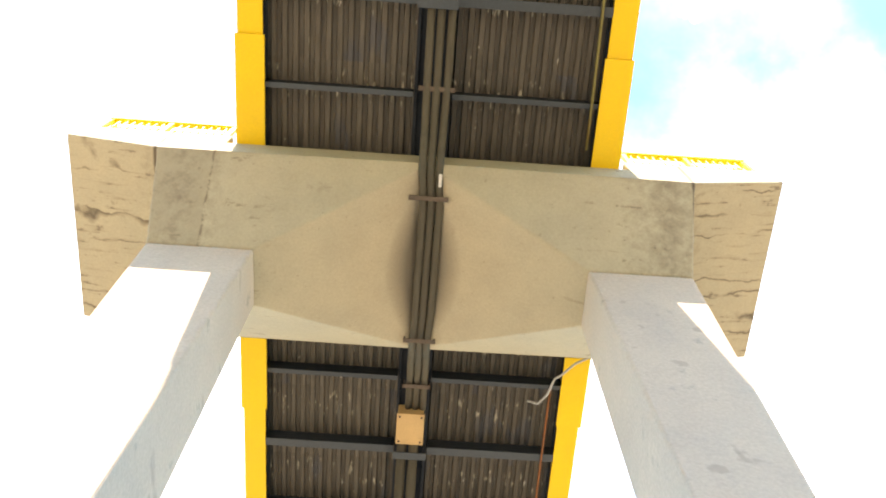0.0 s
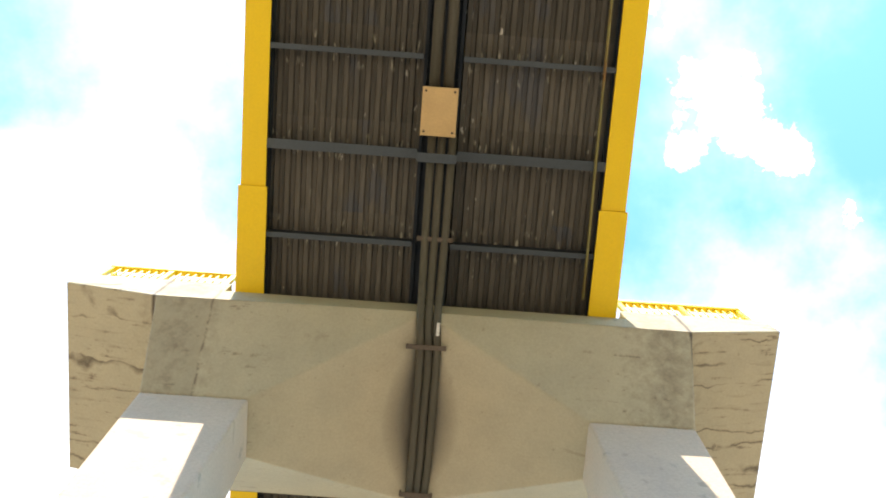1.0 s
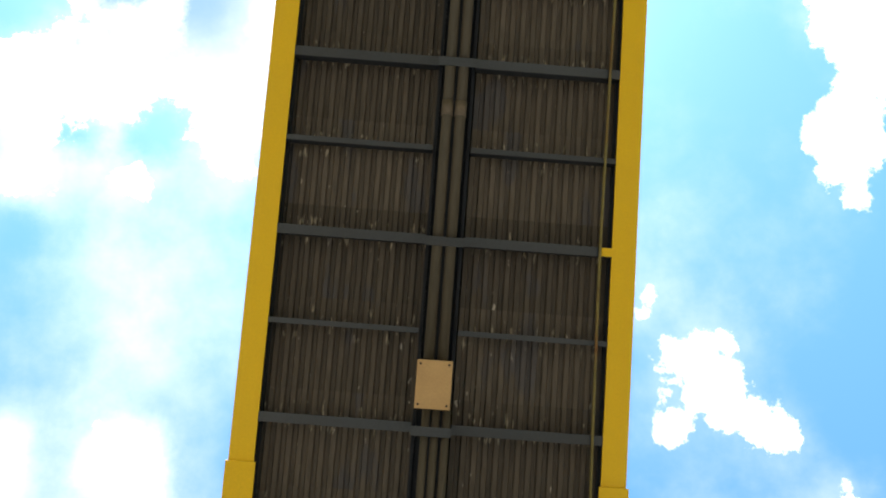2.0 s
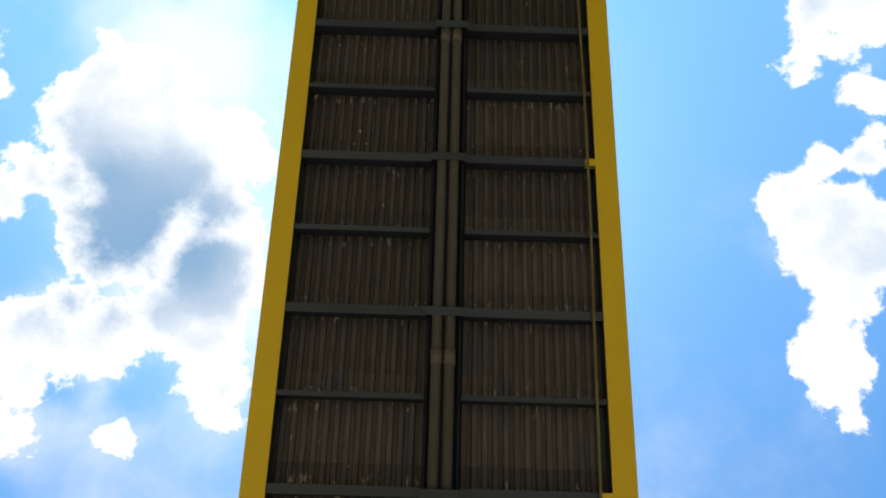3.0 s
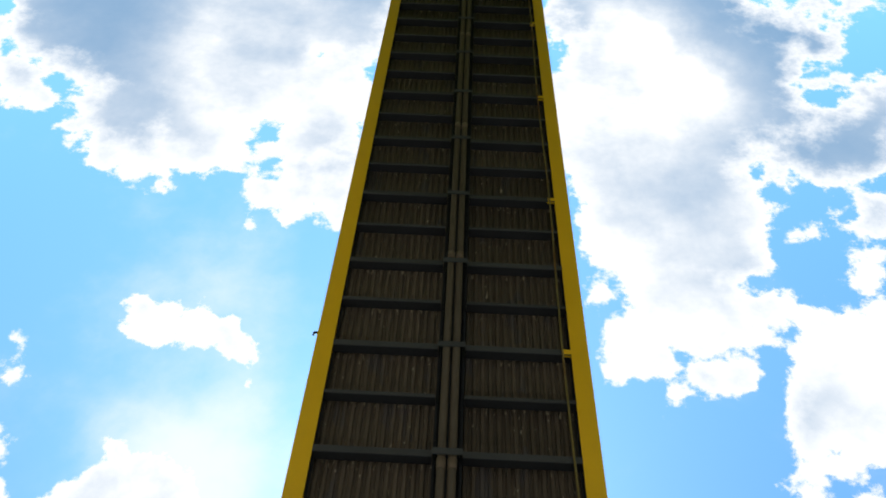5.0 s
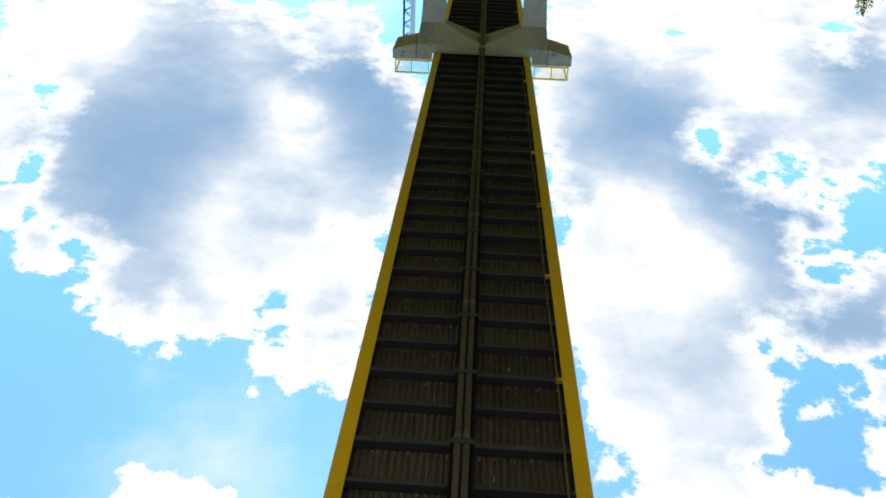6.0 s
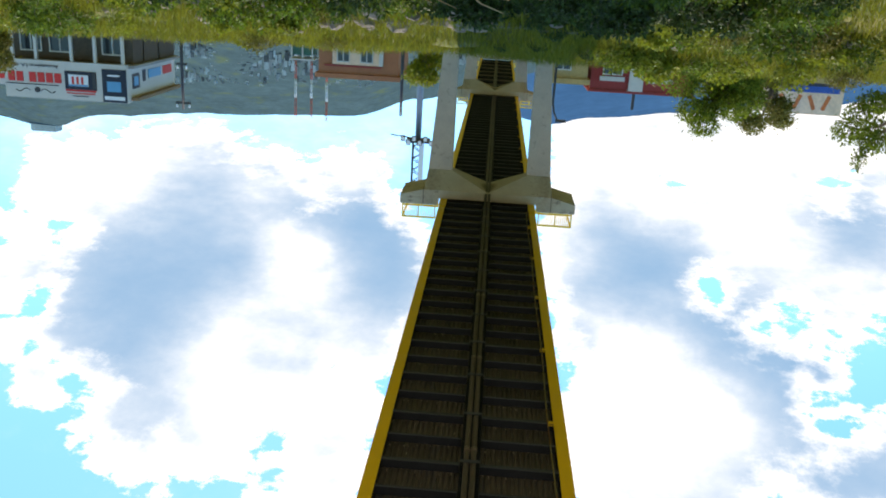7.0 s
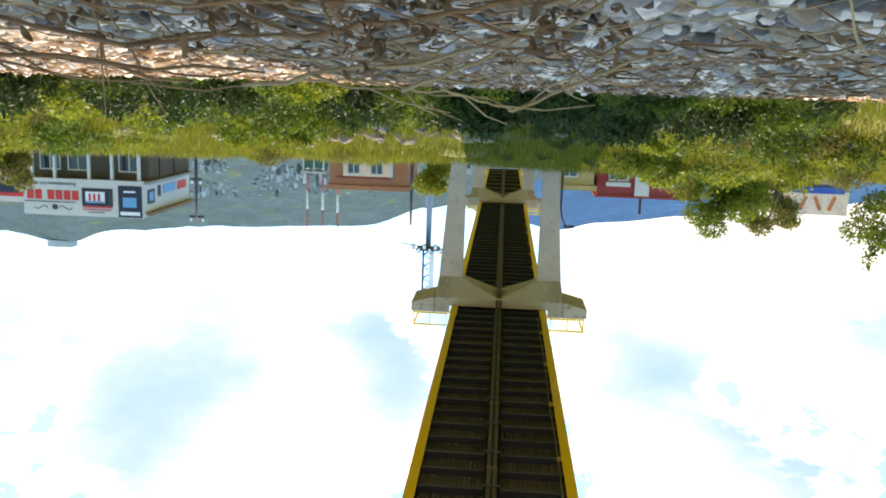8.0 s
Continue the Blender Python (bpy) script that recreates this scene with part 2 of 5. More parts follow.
    # thin streaks and the bright haze round the sun
    soft = wmath("ADD", pile(VEILS), wmath("MULTIPLY", wmath("SUBTRACT", fbm(6, 9, 0.6, (1, 5, 0)).outputs[0], 0.5), 0.9))
    veil = step(wmath("ADD", soft, wmath("MULTIPLY", wmath("MAXIMUM", wmath("ADD", inside, 1.2), 0.0), 0.10)), 0.08, 0.95, 0.8)
    veil = wmath("MULTIPLY", veil, wmath("SUBTRACT", 1.0, step(wmath("ADD", gap, wmath("MULTIPLY", lumps, -0.6)), -0.7, 0.4)))
    # thick parts are greyer than the lit rims
    puff = wmath("MULTIPLY", wmath("SUBTRACT", fbm(5.5, 11, 0.60, (7, 2, 0)).outputs[0], 0.5), 2.6)
    thick = wmath("MAXIMUM", wmath("ADD", wmath("ADD", wmath("MULTIPLY", pile(SHADES_A + SHADES_B + SHADES_C), 0.85), puff), 0.16), 0.0)
    core = wmath("SUBTRACT", 1.0, wmath("EXPONENT", wmath("MULTIPLY", thick, -1.05)))
    # the rims themselves stay lit
    core = wmath("MULTIPLY", core, step(shape, 0.05, 1.0))
    shade = wn.new("ShaderNodeMixRGB")
    shade.inputs[1].default_value, shade.inputs[2].default_value = (CLOUD, CLOUD, CLOUD * 1.01, 1), (CLOUD * .19, CLOUD * .36, CLOUD * .58, 1)
    wl.new(core, shade.inputs[0])
    clear = wn.new("ShaderNodeMixRGB")
    clear.blend_type = "MULTIPLY"
    clear.inputs[0].default_value, clear.inputs[2].default_value = 1, (SKYMUL * .58, SKYMUL * .97, SKYMUL * 1.16, 1)
    wl.new(sky.outputs[0], clear.inputs[1])
    mix = wn.new("ShaderNodeMixRGB")
    wl.new(wmath("MAXIMUM", dens, veil), mix.inputs[0])
    wl.new(clear.outputs[0], mix.inputs[1])
    wl.new(shade.outputs[0], mix.inputs[2])
    wl.new(mix.outputs[0], bg.inputs[0])
    bg.inputs[1].default_value = 0.1


CLOUD, SKYMUL = 11.0, 2.1
build_sky()
sun = new("sun", bpy.data.lights.new("sun", "SUN"))
sun.data.energy, sun.data.angle, sun.data.color = 5.0, radians(0.5), (1.0, 0.94, 0.84)
sun.matrix_world = look(SUN_TO * 60, (0, 0, 0))


# ---- materials ----
def material(name, base, rough=0.7, metal=0.0, light=1.25, dark=0.7, fine=40.0, coarse=2.5, bump=0.15, size=0.004, stain=None,
             stain_scale=1.2, stain_from=0.55, rnd=0.0, island=0.0, stretch=(1, 1, 1), spec=0.35):
    """A surface with a fine grain, a coarse drift of tone, stains of another colour and a little relief."""
    m = bpy.data.materials.new(name)
    m.use_nodes = True
    n, l = m.node_tree.nodes, m.node_tree.links
    b = n["Principled BSDF"]
    b.inputs["Roughness"].default_value, b.inputs["Metallic"].default_value = rough, metal
    b.inputs["Specular IOR Level"].default_value = spec
    tc = n.new("ShaderNodeTexCoord")
    mp = n.new("ShaderNodeMapping")
    mp.inputs["Scale"].default_value = stretch
    l.new(tc.outputs["Object"], mp.inputs[0])

    def tex(scale, detail=6, rough_=0.6):
        t = n.new("ShaderNodeTexNoise")
        t.inputs["Scale"].default_value, t.inputs["Detail"].default_value, t.inputs["Roughness"].default_value = scale, detail, rough_
        l.new(mp.outputs[0], t.inputs["Vector"])
        return t.outputs[0]

    def ramp(v, lo, hi, a, b_):
        r = n.new("ShaderNodeMapRange")
        r.inputs["From Min"].default_value, r.inputs["From Max"].default_value = lo, hi
        r.inputs["To Min"].default_value, r.inputs["To Max"].default_value = a, b_
        l.new(v, r.inputs["Value"])
        return r.outputs[0]

    def mul(a, b_):
        k = n.new("ShaderNodeMath")
        k.operation = "MULTIPLY"
        l.new(a, k.inputs[0])
        l.new(b_, k.inputs[1])
        return k.outputs[0]

    f = tex(fine)
    c = tex(coarse, 4)
    tone = mul(ramp(f, 0.3, 0.7, dark ** 0.5, light ** 0.5), ramp(c, 0.3, 0.7, dark ** 0.5, light ** 0.5))
    if rnd:
        oi = n.new("ShaderNodeObjectInfo")
        tone = mul(tone, ramp(oi.outputs["Random"], 0, 1, 1 - rnd, 1 + rnd))
    if island:
        g = n.new("ShaderNodeNewGeometry")
        tone = mul(tone, ramp(g.outputs["Random Per Island"], 0, 1, 1 - island, 1 + island))
    col = n.new("ShaderNodeMixRGB")
    col.blend_type, col.inputs[0].default_value = "MULTIPLY", 1
    col.inputs[1].default_value = (*base, 1)
    l.new(tone, col.inputs[2])
    out = col.outputs[0]
    if stain:
        s = n.new("ShaderNodeMixRGB")
        l.new(ramp(tex(stain_scale, 9, 0.68), stain_from, stain_from + 0.12, 0, 0.85), s.inputs[0])
        l.new(out, s.inputs[1])
        s.inputs[2].default_value = (*stain, 1)
        out = s.outputs[0]
    l.new(out, b.inputs["Base Color"])
    l.new(ramp(c, 0.3, 0.7, max(0.05, rough - 0.12), min(1, rough + 0.12)), b.inputs["Roughness"])
    if bump:
        bp = n.new("ShaderNodeBump")
        bp.inputs["Strength"].default_value, bp.inputs["Distance"].default_value = bump, size
        l.new(f, bp.inputs["Height"])
        l.new(bp.outputs[0], b.inputs["Normal"])
    return m


def leaf_material(name, base, island=0.45, rnd=0.15, through=0.35):
    m = material(name, base, rough=0.55, light=1.2, dark=0.8, fine=9, coarse=0.8, bump=0, island=island, rnd=rnd, spec=0.2)
    n, l = m.node_tree.nodes, m.node_tree.links
    t = n.new("ShaderNodeBsdfTranslucent")
    mx = n.new("ShaderNodeMixShader")
    mx.inputs[0].default_value = through
    b = n["Principled BSDF"]
    l.new(b.inputs["Base Color"].links[0].from_socket, t.inputs[0])
    l.new(b.outputs[0], mx.inputs[1])
    l.new(t.outputs[0], mx.inputs[2])
    l.new(mx.outputs[0], n["Material Output"].inputs[0])
    return m


YELLOW = material("yellow_paint", (0.84, 0.56, 0.012), 0.5, light=1.06, dark=0.9, fine=60, coarse=1.3, bump=0.06, stain=(0.35, 0.17, 0.03), stain_scale=2.2, stain_from=0.73)
STEEL = material("blue_grey_steel_paint", (0.057, 0.068, 0.077), 0.55, light=1.15, dark=0.75, fine=50, coarse=2, bump=0.1, rnd=0.12, stain=(0.06, 0.04, 0.03), stain_scale=3, stain_from=0.66)
# dark web paint, which also carries the shade on beam sides and in the deck gap
WEB = material("dark_web_paint_and_shade", (0.026, 0.031, 0.038), 0.7, fine=30, coarse=2, bump=0.1, spec=0.15)
SHEET = material("dirty_galvanised_sheet", (0.112, 0.099, 0.076), 0.6, 0.25, light=1.5, dark=0.55, fine=26, coarse=5, bump=0.12, rnd=0.22, island=0.2,
                 stretch=(1, 0.12, 1), stain=(0.30, 0.28, 0.22), stain_scale=9, stain_from=0.66)
CONDUIT = material("dusty_grey_conduit", (0.082, 0.073, 0.051), 0.65, 0.1, light=1.3, dark=0.7, fine=30, coarse=3, stretch=(1, 0.15, 1), rnd=0.1)
COUPLE = material("pale_pipe_coupling", (0.15, 0.125, 0.09), 0.6, 0.2, fine=40, coarse=8)
STRAP = material("rusty_strap", (0.13, 0.10, 0.075), 0.65, 0.3, fine=60, coarse=9)
BOXM = material("beige_box_enamel", (0.56, 0.38, 0.17), 0.45, light=1.1, dark=0.85, fine=70, coarse=5, bump=0.05, stain=(0.32, 0.2, 0.1), stain_scale=6, stain_from=0.68)
CONCRETE = material("beige_concrete", (0.43, 0.375, 0.262), 0.85, light=1.12, dark=0.86, fine=55, coarse=3.2, bump=0.25, size=0.003, stain=(0.27, 0.22, 0.16), stain_scale=2.6, stain_from=0.64)
COLUMN = material("white_painted_concrete", (0.50, 0.385, 0.285), 0.8, light=1.16, dark=0.82, fine=50, coarse=2.2, bump=0.2, size=0.003, stain=(0.25, 0.22, 0.17), stain_scale=4.5, stain_from=0.62)
SLAB = material("deck_slab_concrete", (0.4, 0.38, 0.34), 0.9)
# white efflorescence specks on the decking
def speckle(m, scale, start, colour, amount):
    n, l = m.node_tree.nodes, m.node_tree.links
    b = n["Principled BSDF"]
    src = b.inputs["Base Color"].links[0].from_socket
    tc = n.new("ShaderNodeTexCoord")
    oi = n.new("ShaderNodeObjectInfo")
    mp = n.new("ShaderNodeMapping")
    mp.inputs["Scale"].default_value = (1, 0.3, 1)
    l.new(tc.outputs["Object"], mp.inputs[0])
    sh = n.new("ShaderNodeVectorMath")
    sh.operation = "MULTIPLY_ADD"
    sh.inputs[0].default_value, l_ = (31, 17, 5), l.new(oi.outputs["Random"], sh.inputs[1])
    l.new(mp.outputs[0], sh.inputs[2])
    t = n.new("ShaderNodeTexNoise")
    t.inputs["Scale"].default_value, t.inputs["Detail"].default_value = scale, 3
    l.new(sh.outputs[0], t.inputs["Vector"])
    r = n.new("ShaderNodeMapRange")
    r.inputs["From Min"].default_value, r.inputs["From Max"].default_value, r.inputs["To Max"].default_value = start, start + 0.05, amount
    l.new(t.outputs[0], r.inputs["Value"])
    x = n.new("ShaderNodeMixRGB")
    l.new(r.outputs[0], x.inputs[0])
    l.new(src, x.inputs[1])
    x.inputs[2].default_value = (*colour, 1)
    l.new(x.outputs[0], b.inputs["Base Color"])


speckle(SHEET, 22, 0.70, (0.50, 0.46, 0.38), 0.9)


def beam_streaks(m):
    """Short white rust runs on the sheet beside the cross beams, which stand 0.7175 m apart."""
    n, l = m.node_tree.nodes, m.node_tree.links
    b = n["Principled BSDF"]
    src = b.inputs["Base Color"].links[0].from_socket
    geo = n.new("ShaderNodeNewGeometry")
    sp = n.new("ShaderNodeSeparateXYZ")
    l.new(geo.outputs["Position"], sp.inputs[0])
    pp = n.new("ShaderNodeMath")
    pp.operation = "PINGPONG"
    l.new(sp.outputs[1], pp.inputs[0])
    pp.inputs[1].default_value = 0.7175 / 2
    near = n.new("ShaderNodeMapRange")
    near.inputs["From Min"].default_value, near.inputs["From Max"].default_value = 0.145, 0.085
    l.new(pp.outputs[0], near.inputs["Value"])
    mp = n.new("ShaderNodeMapping")
    mp.inputs["Scale"].default_value = (1, 0.28, 0.2)
    l.new(geo.outputs["Position"], mp.inputs[0])
    t = n.new("ShaderNodeTexNoise")
    t.inputs["Scale"].default_value, t.inputs["Detail"].default_value = 27, 2
    l.new(mp.outputs[0], t.inputs["Vector"])
    r = n.new("ShaderNodeMapRange")
    r.inputs["From Min"].default_value, r.inputs["From Max"].default_value, r.inputs["To Max"].default_value = 0.61, 0.69, 0.75
    l.new(t.outputs[0], r.inputs["Value"])
    k = n.new("ShaderNodeMath")
    k.operation = "MULTIPLY"
    l.new(near.outputs[0], k.inputs[0])
    l.new(r.outputs[0], k.inputs[1])
    x = n.new("ShaderNodeMixRGB")
    l.new(k.outputs[0], x.inputs[0])
    l.new(src, x.inputs[1])
    x.inputs[2].default_value = (0.44, 0.40, 0.30, 1)
    l.new(x.outputs[0], b.inputs["Base Color"])


beam_streaks(SHEET)
speckle(SHEET, 3.2, 0.60, (0.07, 0.075, 0.085), 0.6)
speckle(COLUMN, 6, 0.63, (0.31, 0.235, 0.17), 0.5)
DARKM = material("dark_rubber", (0.015, 0.015, 0.017), 0.6)


# a darker, lens-shaped patch on the soffit along the conduits, and board marks with dark cracks on the wings
def dirty_concrete():
    m = CONCRETE
    n, l = m.node_tree.nodes, m.node_tree.links
    b = n["Principled BSDF"]
    src = b.inputs["Base Color"].links[0].from_socket
    tc = n.new("ShaderNodeTexCoord")
    sp = n.new("ShaderNodeSeparateXYZ")
    l.new(tc.outputs["Object"], sp.inputs[0])

    def k(op, a, c=None, clamp=False):
        q = n.new("ShaderNodeMath")
        q.operation, q.use_clamp = op, clamp
        for i, v in enumerate((a, c)):
            if v is None:
                continue
            if isinstance(v, (int, float)):
                q.inputs[i].default_value = v
            else:
                l.new(v, q.inputs[i])
        return q.outputs[0]

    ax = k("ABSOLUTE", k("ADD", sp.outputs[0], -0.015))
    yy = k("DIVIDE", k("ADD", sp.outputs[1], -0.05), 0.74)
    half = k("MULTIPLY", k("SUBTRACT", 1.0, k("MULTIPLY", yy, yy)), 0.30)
    dark_lens = k("MULTIPLY", k("DIVIDE", k("SUBTRACT", half, ax), 0.17, True), 0.78, True)
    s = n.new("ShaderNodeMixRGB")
    l.new(dark_lens, s.inputs[0])
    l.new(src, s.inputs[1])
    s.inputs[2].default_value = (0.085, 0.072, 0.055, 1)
    # thin broken cracks and board marks across the wings, and the dark joint beside them
    warp = n.new("ShaderNodeTexNoise")
    warp.inputs["Scale"].default_value, warp.inputs["Detail"].default_value = 5, 6
    l.new(tc.outputs["Object"], warp.inputs["Vector"])
    add = n.new("ShaderNodeMixRGB")
    add.blend_type, add.inputs[0].default_value = "ADD", 0.16
    l.new(tc.outputs["Object"], add.inputs[1])
    l.new(warp.outputs["Color"], add.inputs[2])
    mp = n.new("ShaderNodeMapping")
    mp.inputs["Scale"].default_value = (0.16, 2.0, 0.6)
    l.new(add.outputs[0], mp.inputs[0])
    vo = n.new("ShaderNodeTexVoronoi")
    vo.feature = "DISTANCE_TO_EDGE"
    vo.inputs["Scale"].default_value = 1.7
    l.new(mp.outputs[0], vo.inputs["Vector"])
    patch = n.new("ShaderNodeTexNoise")
    patch.inputs["Scale"].default_value, patch.inputs["Detail"].default_value = 3.1, 5
    l.new(tc.outputs["Object"], patch.inputs["Vector"])
    crack = k("MULTIPLY", k("SUBTRACT", 1.0, k("DIVIDE", vo.outputs["Distance"], 0.026), True), k("DIVIDE", k("SUBTRACT", patch.outputs[0], 0.46), 0.12, True))
    marks = n.new("ShaderNodeTexNoise")
    marks.inputs["Scale"].default_value, marks.inputs["Detail"].default_value = 9, 7
    mm = n.new("ShaderNodeMapping")
    mm.inputs["Scale"].default_value = (0.35, 3.2, 1)
    l.new(tc.outputs["Object"], mm.inputs[0])
    l.new(mm.outputs[0], marks.inputs["Vector"])
    board = k("MULTIPLY", k("DIVIDE", k("SUBTRACT", marks.outputs[0], 0.56), 0.25, True), 0.4)
    wing = k("DIVIDE", k("SUBTRACT", k("ABSOLUTE", sp.outputs[0]), 2.0), 0.05, True)
    seam = k("SUBTRACT", 1.0, k("DIVIDE", k("ABSOLUTE", k("SUBTRACT", k("ABSOLUTE", k("ADD", sp.outputs[0], k("MULTIPLY", warp.outputs[0], 0.03))), 2.035)), 0.024), True)
    crack = k("ADD", k("MULTIPLY", k("MAXIMUM", k("MULTIPLY", crack, 0.85), board), wing), k("MULTIPLY", seam, 1.1), True)
    e = n.new("ShaderNodeMixRGB")
    l.new(crack, e.inputs[0])
    l.new(s.outputs[0], e.inputs[1])
    e.inputs[2].default_value = (0.085, 0.062, 0.042, 1)
    # fine dark pits and mould spots
    pit = n.new("ShaderNodeTexNoise")
    pit.inputs["Scale"].default_value, pit.inputs["Detail"].default_value, pit.inputs["Roughness"].default_value = 16, 5, 0.6
    l.new(tc.outputs["Object"], pit.inputs["Vector"])
    pits = k("MULTIPLY", k("DIVIDE", k("SUBTRACT", pit.outputs[0], 0.66), 0.06, True), 0.4)
    # grime spreading from the upper edge near the wing joint
    nz = n.new("ShaderNodeTexNoise")
    nz.inputs["Scale"].default_value, nz.inputs["Detail"].default_value, nz.inputs["Roughness"].default_value = 11, 9, 0.74
    l.new(tc.outputs["Object"], nz.inputs["Vector"])
    joint = k("SUBTRACT", 1.0, k("DIVIDE", k("ABSOLUTE", k("ADD", k("ABSOLUTE", sp.outputs[0]), -1.82)), 0.75), True)
    grime = k("MULTIPLY", k("DIVIDE", k("SUBTRACT", k("MULTIPLY", nz.outputs[0], k("ADD", joint, 0.30)), 0.42), 0.42, True), 0.75)
    # a mended strip beside one wing, with a broken dark outline
    px = k("ADD", sp.outputs[0], k("MULTIPLY", warp.outputs[0], 0.05))
    strip_in = k("MULTIPLY", k("MULTIPLY", k("LESS_THAN", px, -1.58), k("GREATER_THAN", px, -2.02)), k("LESS_THAN", sp.outputs[1], -0.2))
    mend = k("MULTIPLY", strip_in, k("MULTIPLY", nz.outputs[0], 0.55))
    rim = k("SUBTRACT", 1.0, k("DIVIDE", k("ABSOLUTE", k("ADD", px, 1.58)), 0.02), True)
    rim = k("MULTIPLY", k("MULTIPLY", rim, k("LESS_THAN", sp.outputs[1], -0.2)), k("DIVIDE", k("SUBTRACT", nz.outputs[0], 0.42), 0.1, True))
    # black mould in clusters along the upper edge of the outer halves
    mould = k("MULTIPLY", k("DIVIDE", k("SUBTRACT", k("MULTIPLY", marks.outputs[0], nz.outputs[0]), 0.335), 0.05, True), k("DIVIDE", k("SUBTRACT", k("ABSOLUTE", sp.outputs[0]), 0.9), 0.6, True))
    g = n.new("ShaderNodeMixRGB")
    l.new(k("MAXIMUM", k("MAXIMUM", k("MAXIMUM", mend, rim), k("MULTIPLY", mould, 0.8)), k("MAXIMUM", grime, pits)), g.inputs[0])
    l.new(e.outputs[0], g.inputs[1])
    g.inputs[2].default_value = (0.19, 0.15, 0.105, 1)
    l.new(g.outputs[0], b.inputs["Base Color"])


dirty_concrete()


# ---- building blocks ----
def bx(bm, x0, x1, y0, y1, z0, z1, m=None):
    vs = [bm.verts.new((x, y, z)) for x in (x0, x1) for y in (y0, y1) for z in (z0, z1)]
    if m is not None:
        for v in vs:
            v.co = m @ v.co
    for q in ((0, 1, 3, 2), (4, 6, 7, 5), (0, 4, 5, 1), (2, 3, 7, 6), (0, 2, 6, 4), (1, 5, 7, 3)):
        bm.faces.new([vs[i] for i in q])
    return bm


def tube(bm, pts, radii, sides=8, caps=True):
    """A round bar through the points."""
    pts = [Vector(p) for p in pts]
    rings = []
    for i, p in enumerate(pts):
        d = (pts[min(i + 1, len(pts) - 1)] - pts[max(i - 1, 0)]).normalized()
        a = d.orthogonal().normalized() if i == 0 else (rings_a - d * rings_a.dot(d)).normalized()
        rings_a = a
        b = d.cross(a)
        r = radii if isinstance(radii, (int, float)) else radii[i]
        rings.append([bm.verts.new(p + (a * math.cos(t) + b * math.sin(t)) * r) for t in [2 * math.pi * j / sides for j in range(sides)]])
    for r0, r1 in zip(rings, rings[1:]):
        for j in range(sides):
            f = bm.faces.new((r0[j], r0[(j + 1) % sides], r1[(j + 1) % sides], r1[j]))
            f.smooth = True
    if caps:
        bm.faces.new(rings[0][::-1])
        bm.faces.new(rings[-1])
    return bm


def prism(bm, outline, y0, y1, skip=()):
    """A profile in x, z drawn out along y; skip names profile edges that get no face."""
    a = [bm.verts.new((x, y0, z)) for x, z in outline]
    b = [bm.verts.new((x, y1, z)) for x, z in outline]
    bm.faces.new(a)
    bm.faces.new(b[::-1])
    for i in range(len(outline)):
        if i not in skip:
            j = (i + 1) % len(outline)
            bm.faces.new((a[j], a[i], b[i], b[j]))
    return bm


def mesh_of(name, bm, mat, clean=True):
    if clean:
        bmesh.ops.recalc_face_normals(bm, faces=bm.faces)
    me = bpy.data.meshes.new(name)
    bm.to_mesh(me)
    bm.free()
    me.materials.append(mat)
    return me


def part(name, bm, mat, parent, label=""):
    ob = new(name, bm if isinstance(bm, bpy.types.Mesh) else mesh_of(name, bm, mat))
    ob.parent = parent
    if label:
        ob["label"] = label
    return ob


def thing(name, label, category, group="", kind="", at=(0, 0, 0)):
    ob = new(name)
    ob.empty_display_size = 0.2
    ob.location = at
    return tagged(ob, label, category, group, kind)


def single(name, bm, mat, label, category, group="", kind=""):
    return tagged(new(name, bm if isinstance(bm, bpy.types.Mesh) else mesh_of(name, bm, mat)), label, category, group, kind)


def soften(ob, width, segments=2):
    b = ob.modifiers.new("edges", "BEVEL")
    b.width, b.segments, b.limit_method, b.angle_limit = width, segments, "ANGLE", radians(25)
    return ob


# ---- ground ----
def smooth(a, b, v):
    t = min(1.0, max(0.0, (v - a) / (b - a)))
    return t * t * (3 - 2 * t)


def lift(x, y):
    """Height of the ground: gravel with a low crest, a dip, then a grown-over bank up to road level."""
    z = 0.09 - 0.02 * smooth(-6, -9, y) - 0.25 * smooth(-9.8, -11.2, y)
    z += 0.012 * math.sin(0.9 * x + 0.6) * smooth(-4, -9, y) * (1 - smooth(-10, -12, y))
    z += 2.3 * smooth(-9.5, -27.5, y)
    n = noise.noise(Vector((x * 0.35, y * 0.35, 0)))
    z += 0.28 * n * smooth(-10, -13, y) * (1 - smooth(-24, -32, y))
    z += 0.018 * noise.noise(Vector((x * 2.1, y * 2.1, 3))) * smooth(-0.9, -1.6, y)
    return z


def graded(inner, step, outer, grow):
    v, s = [0.0], step
    while v[-1] < outer:
        if v[-1] > inner:
            s *= grow
        v.append(v[-1] + s)
    return v


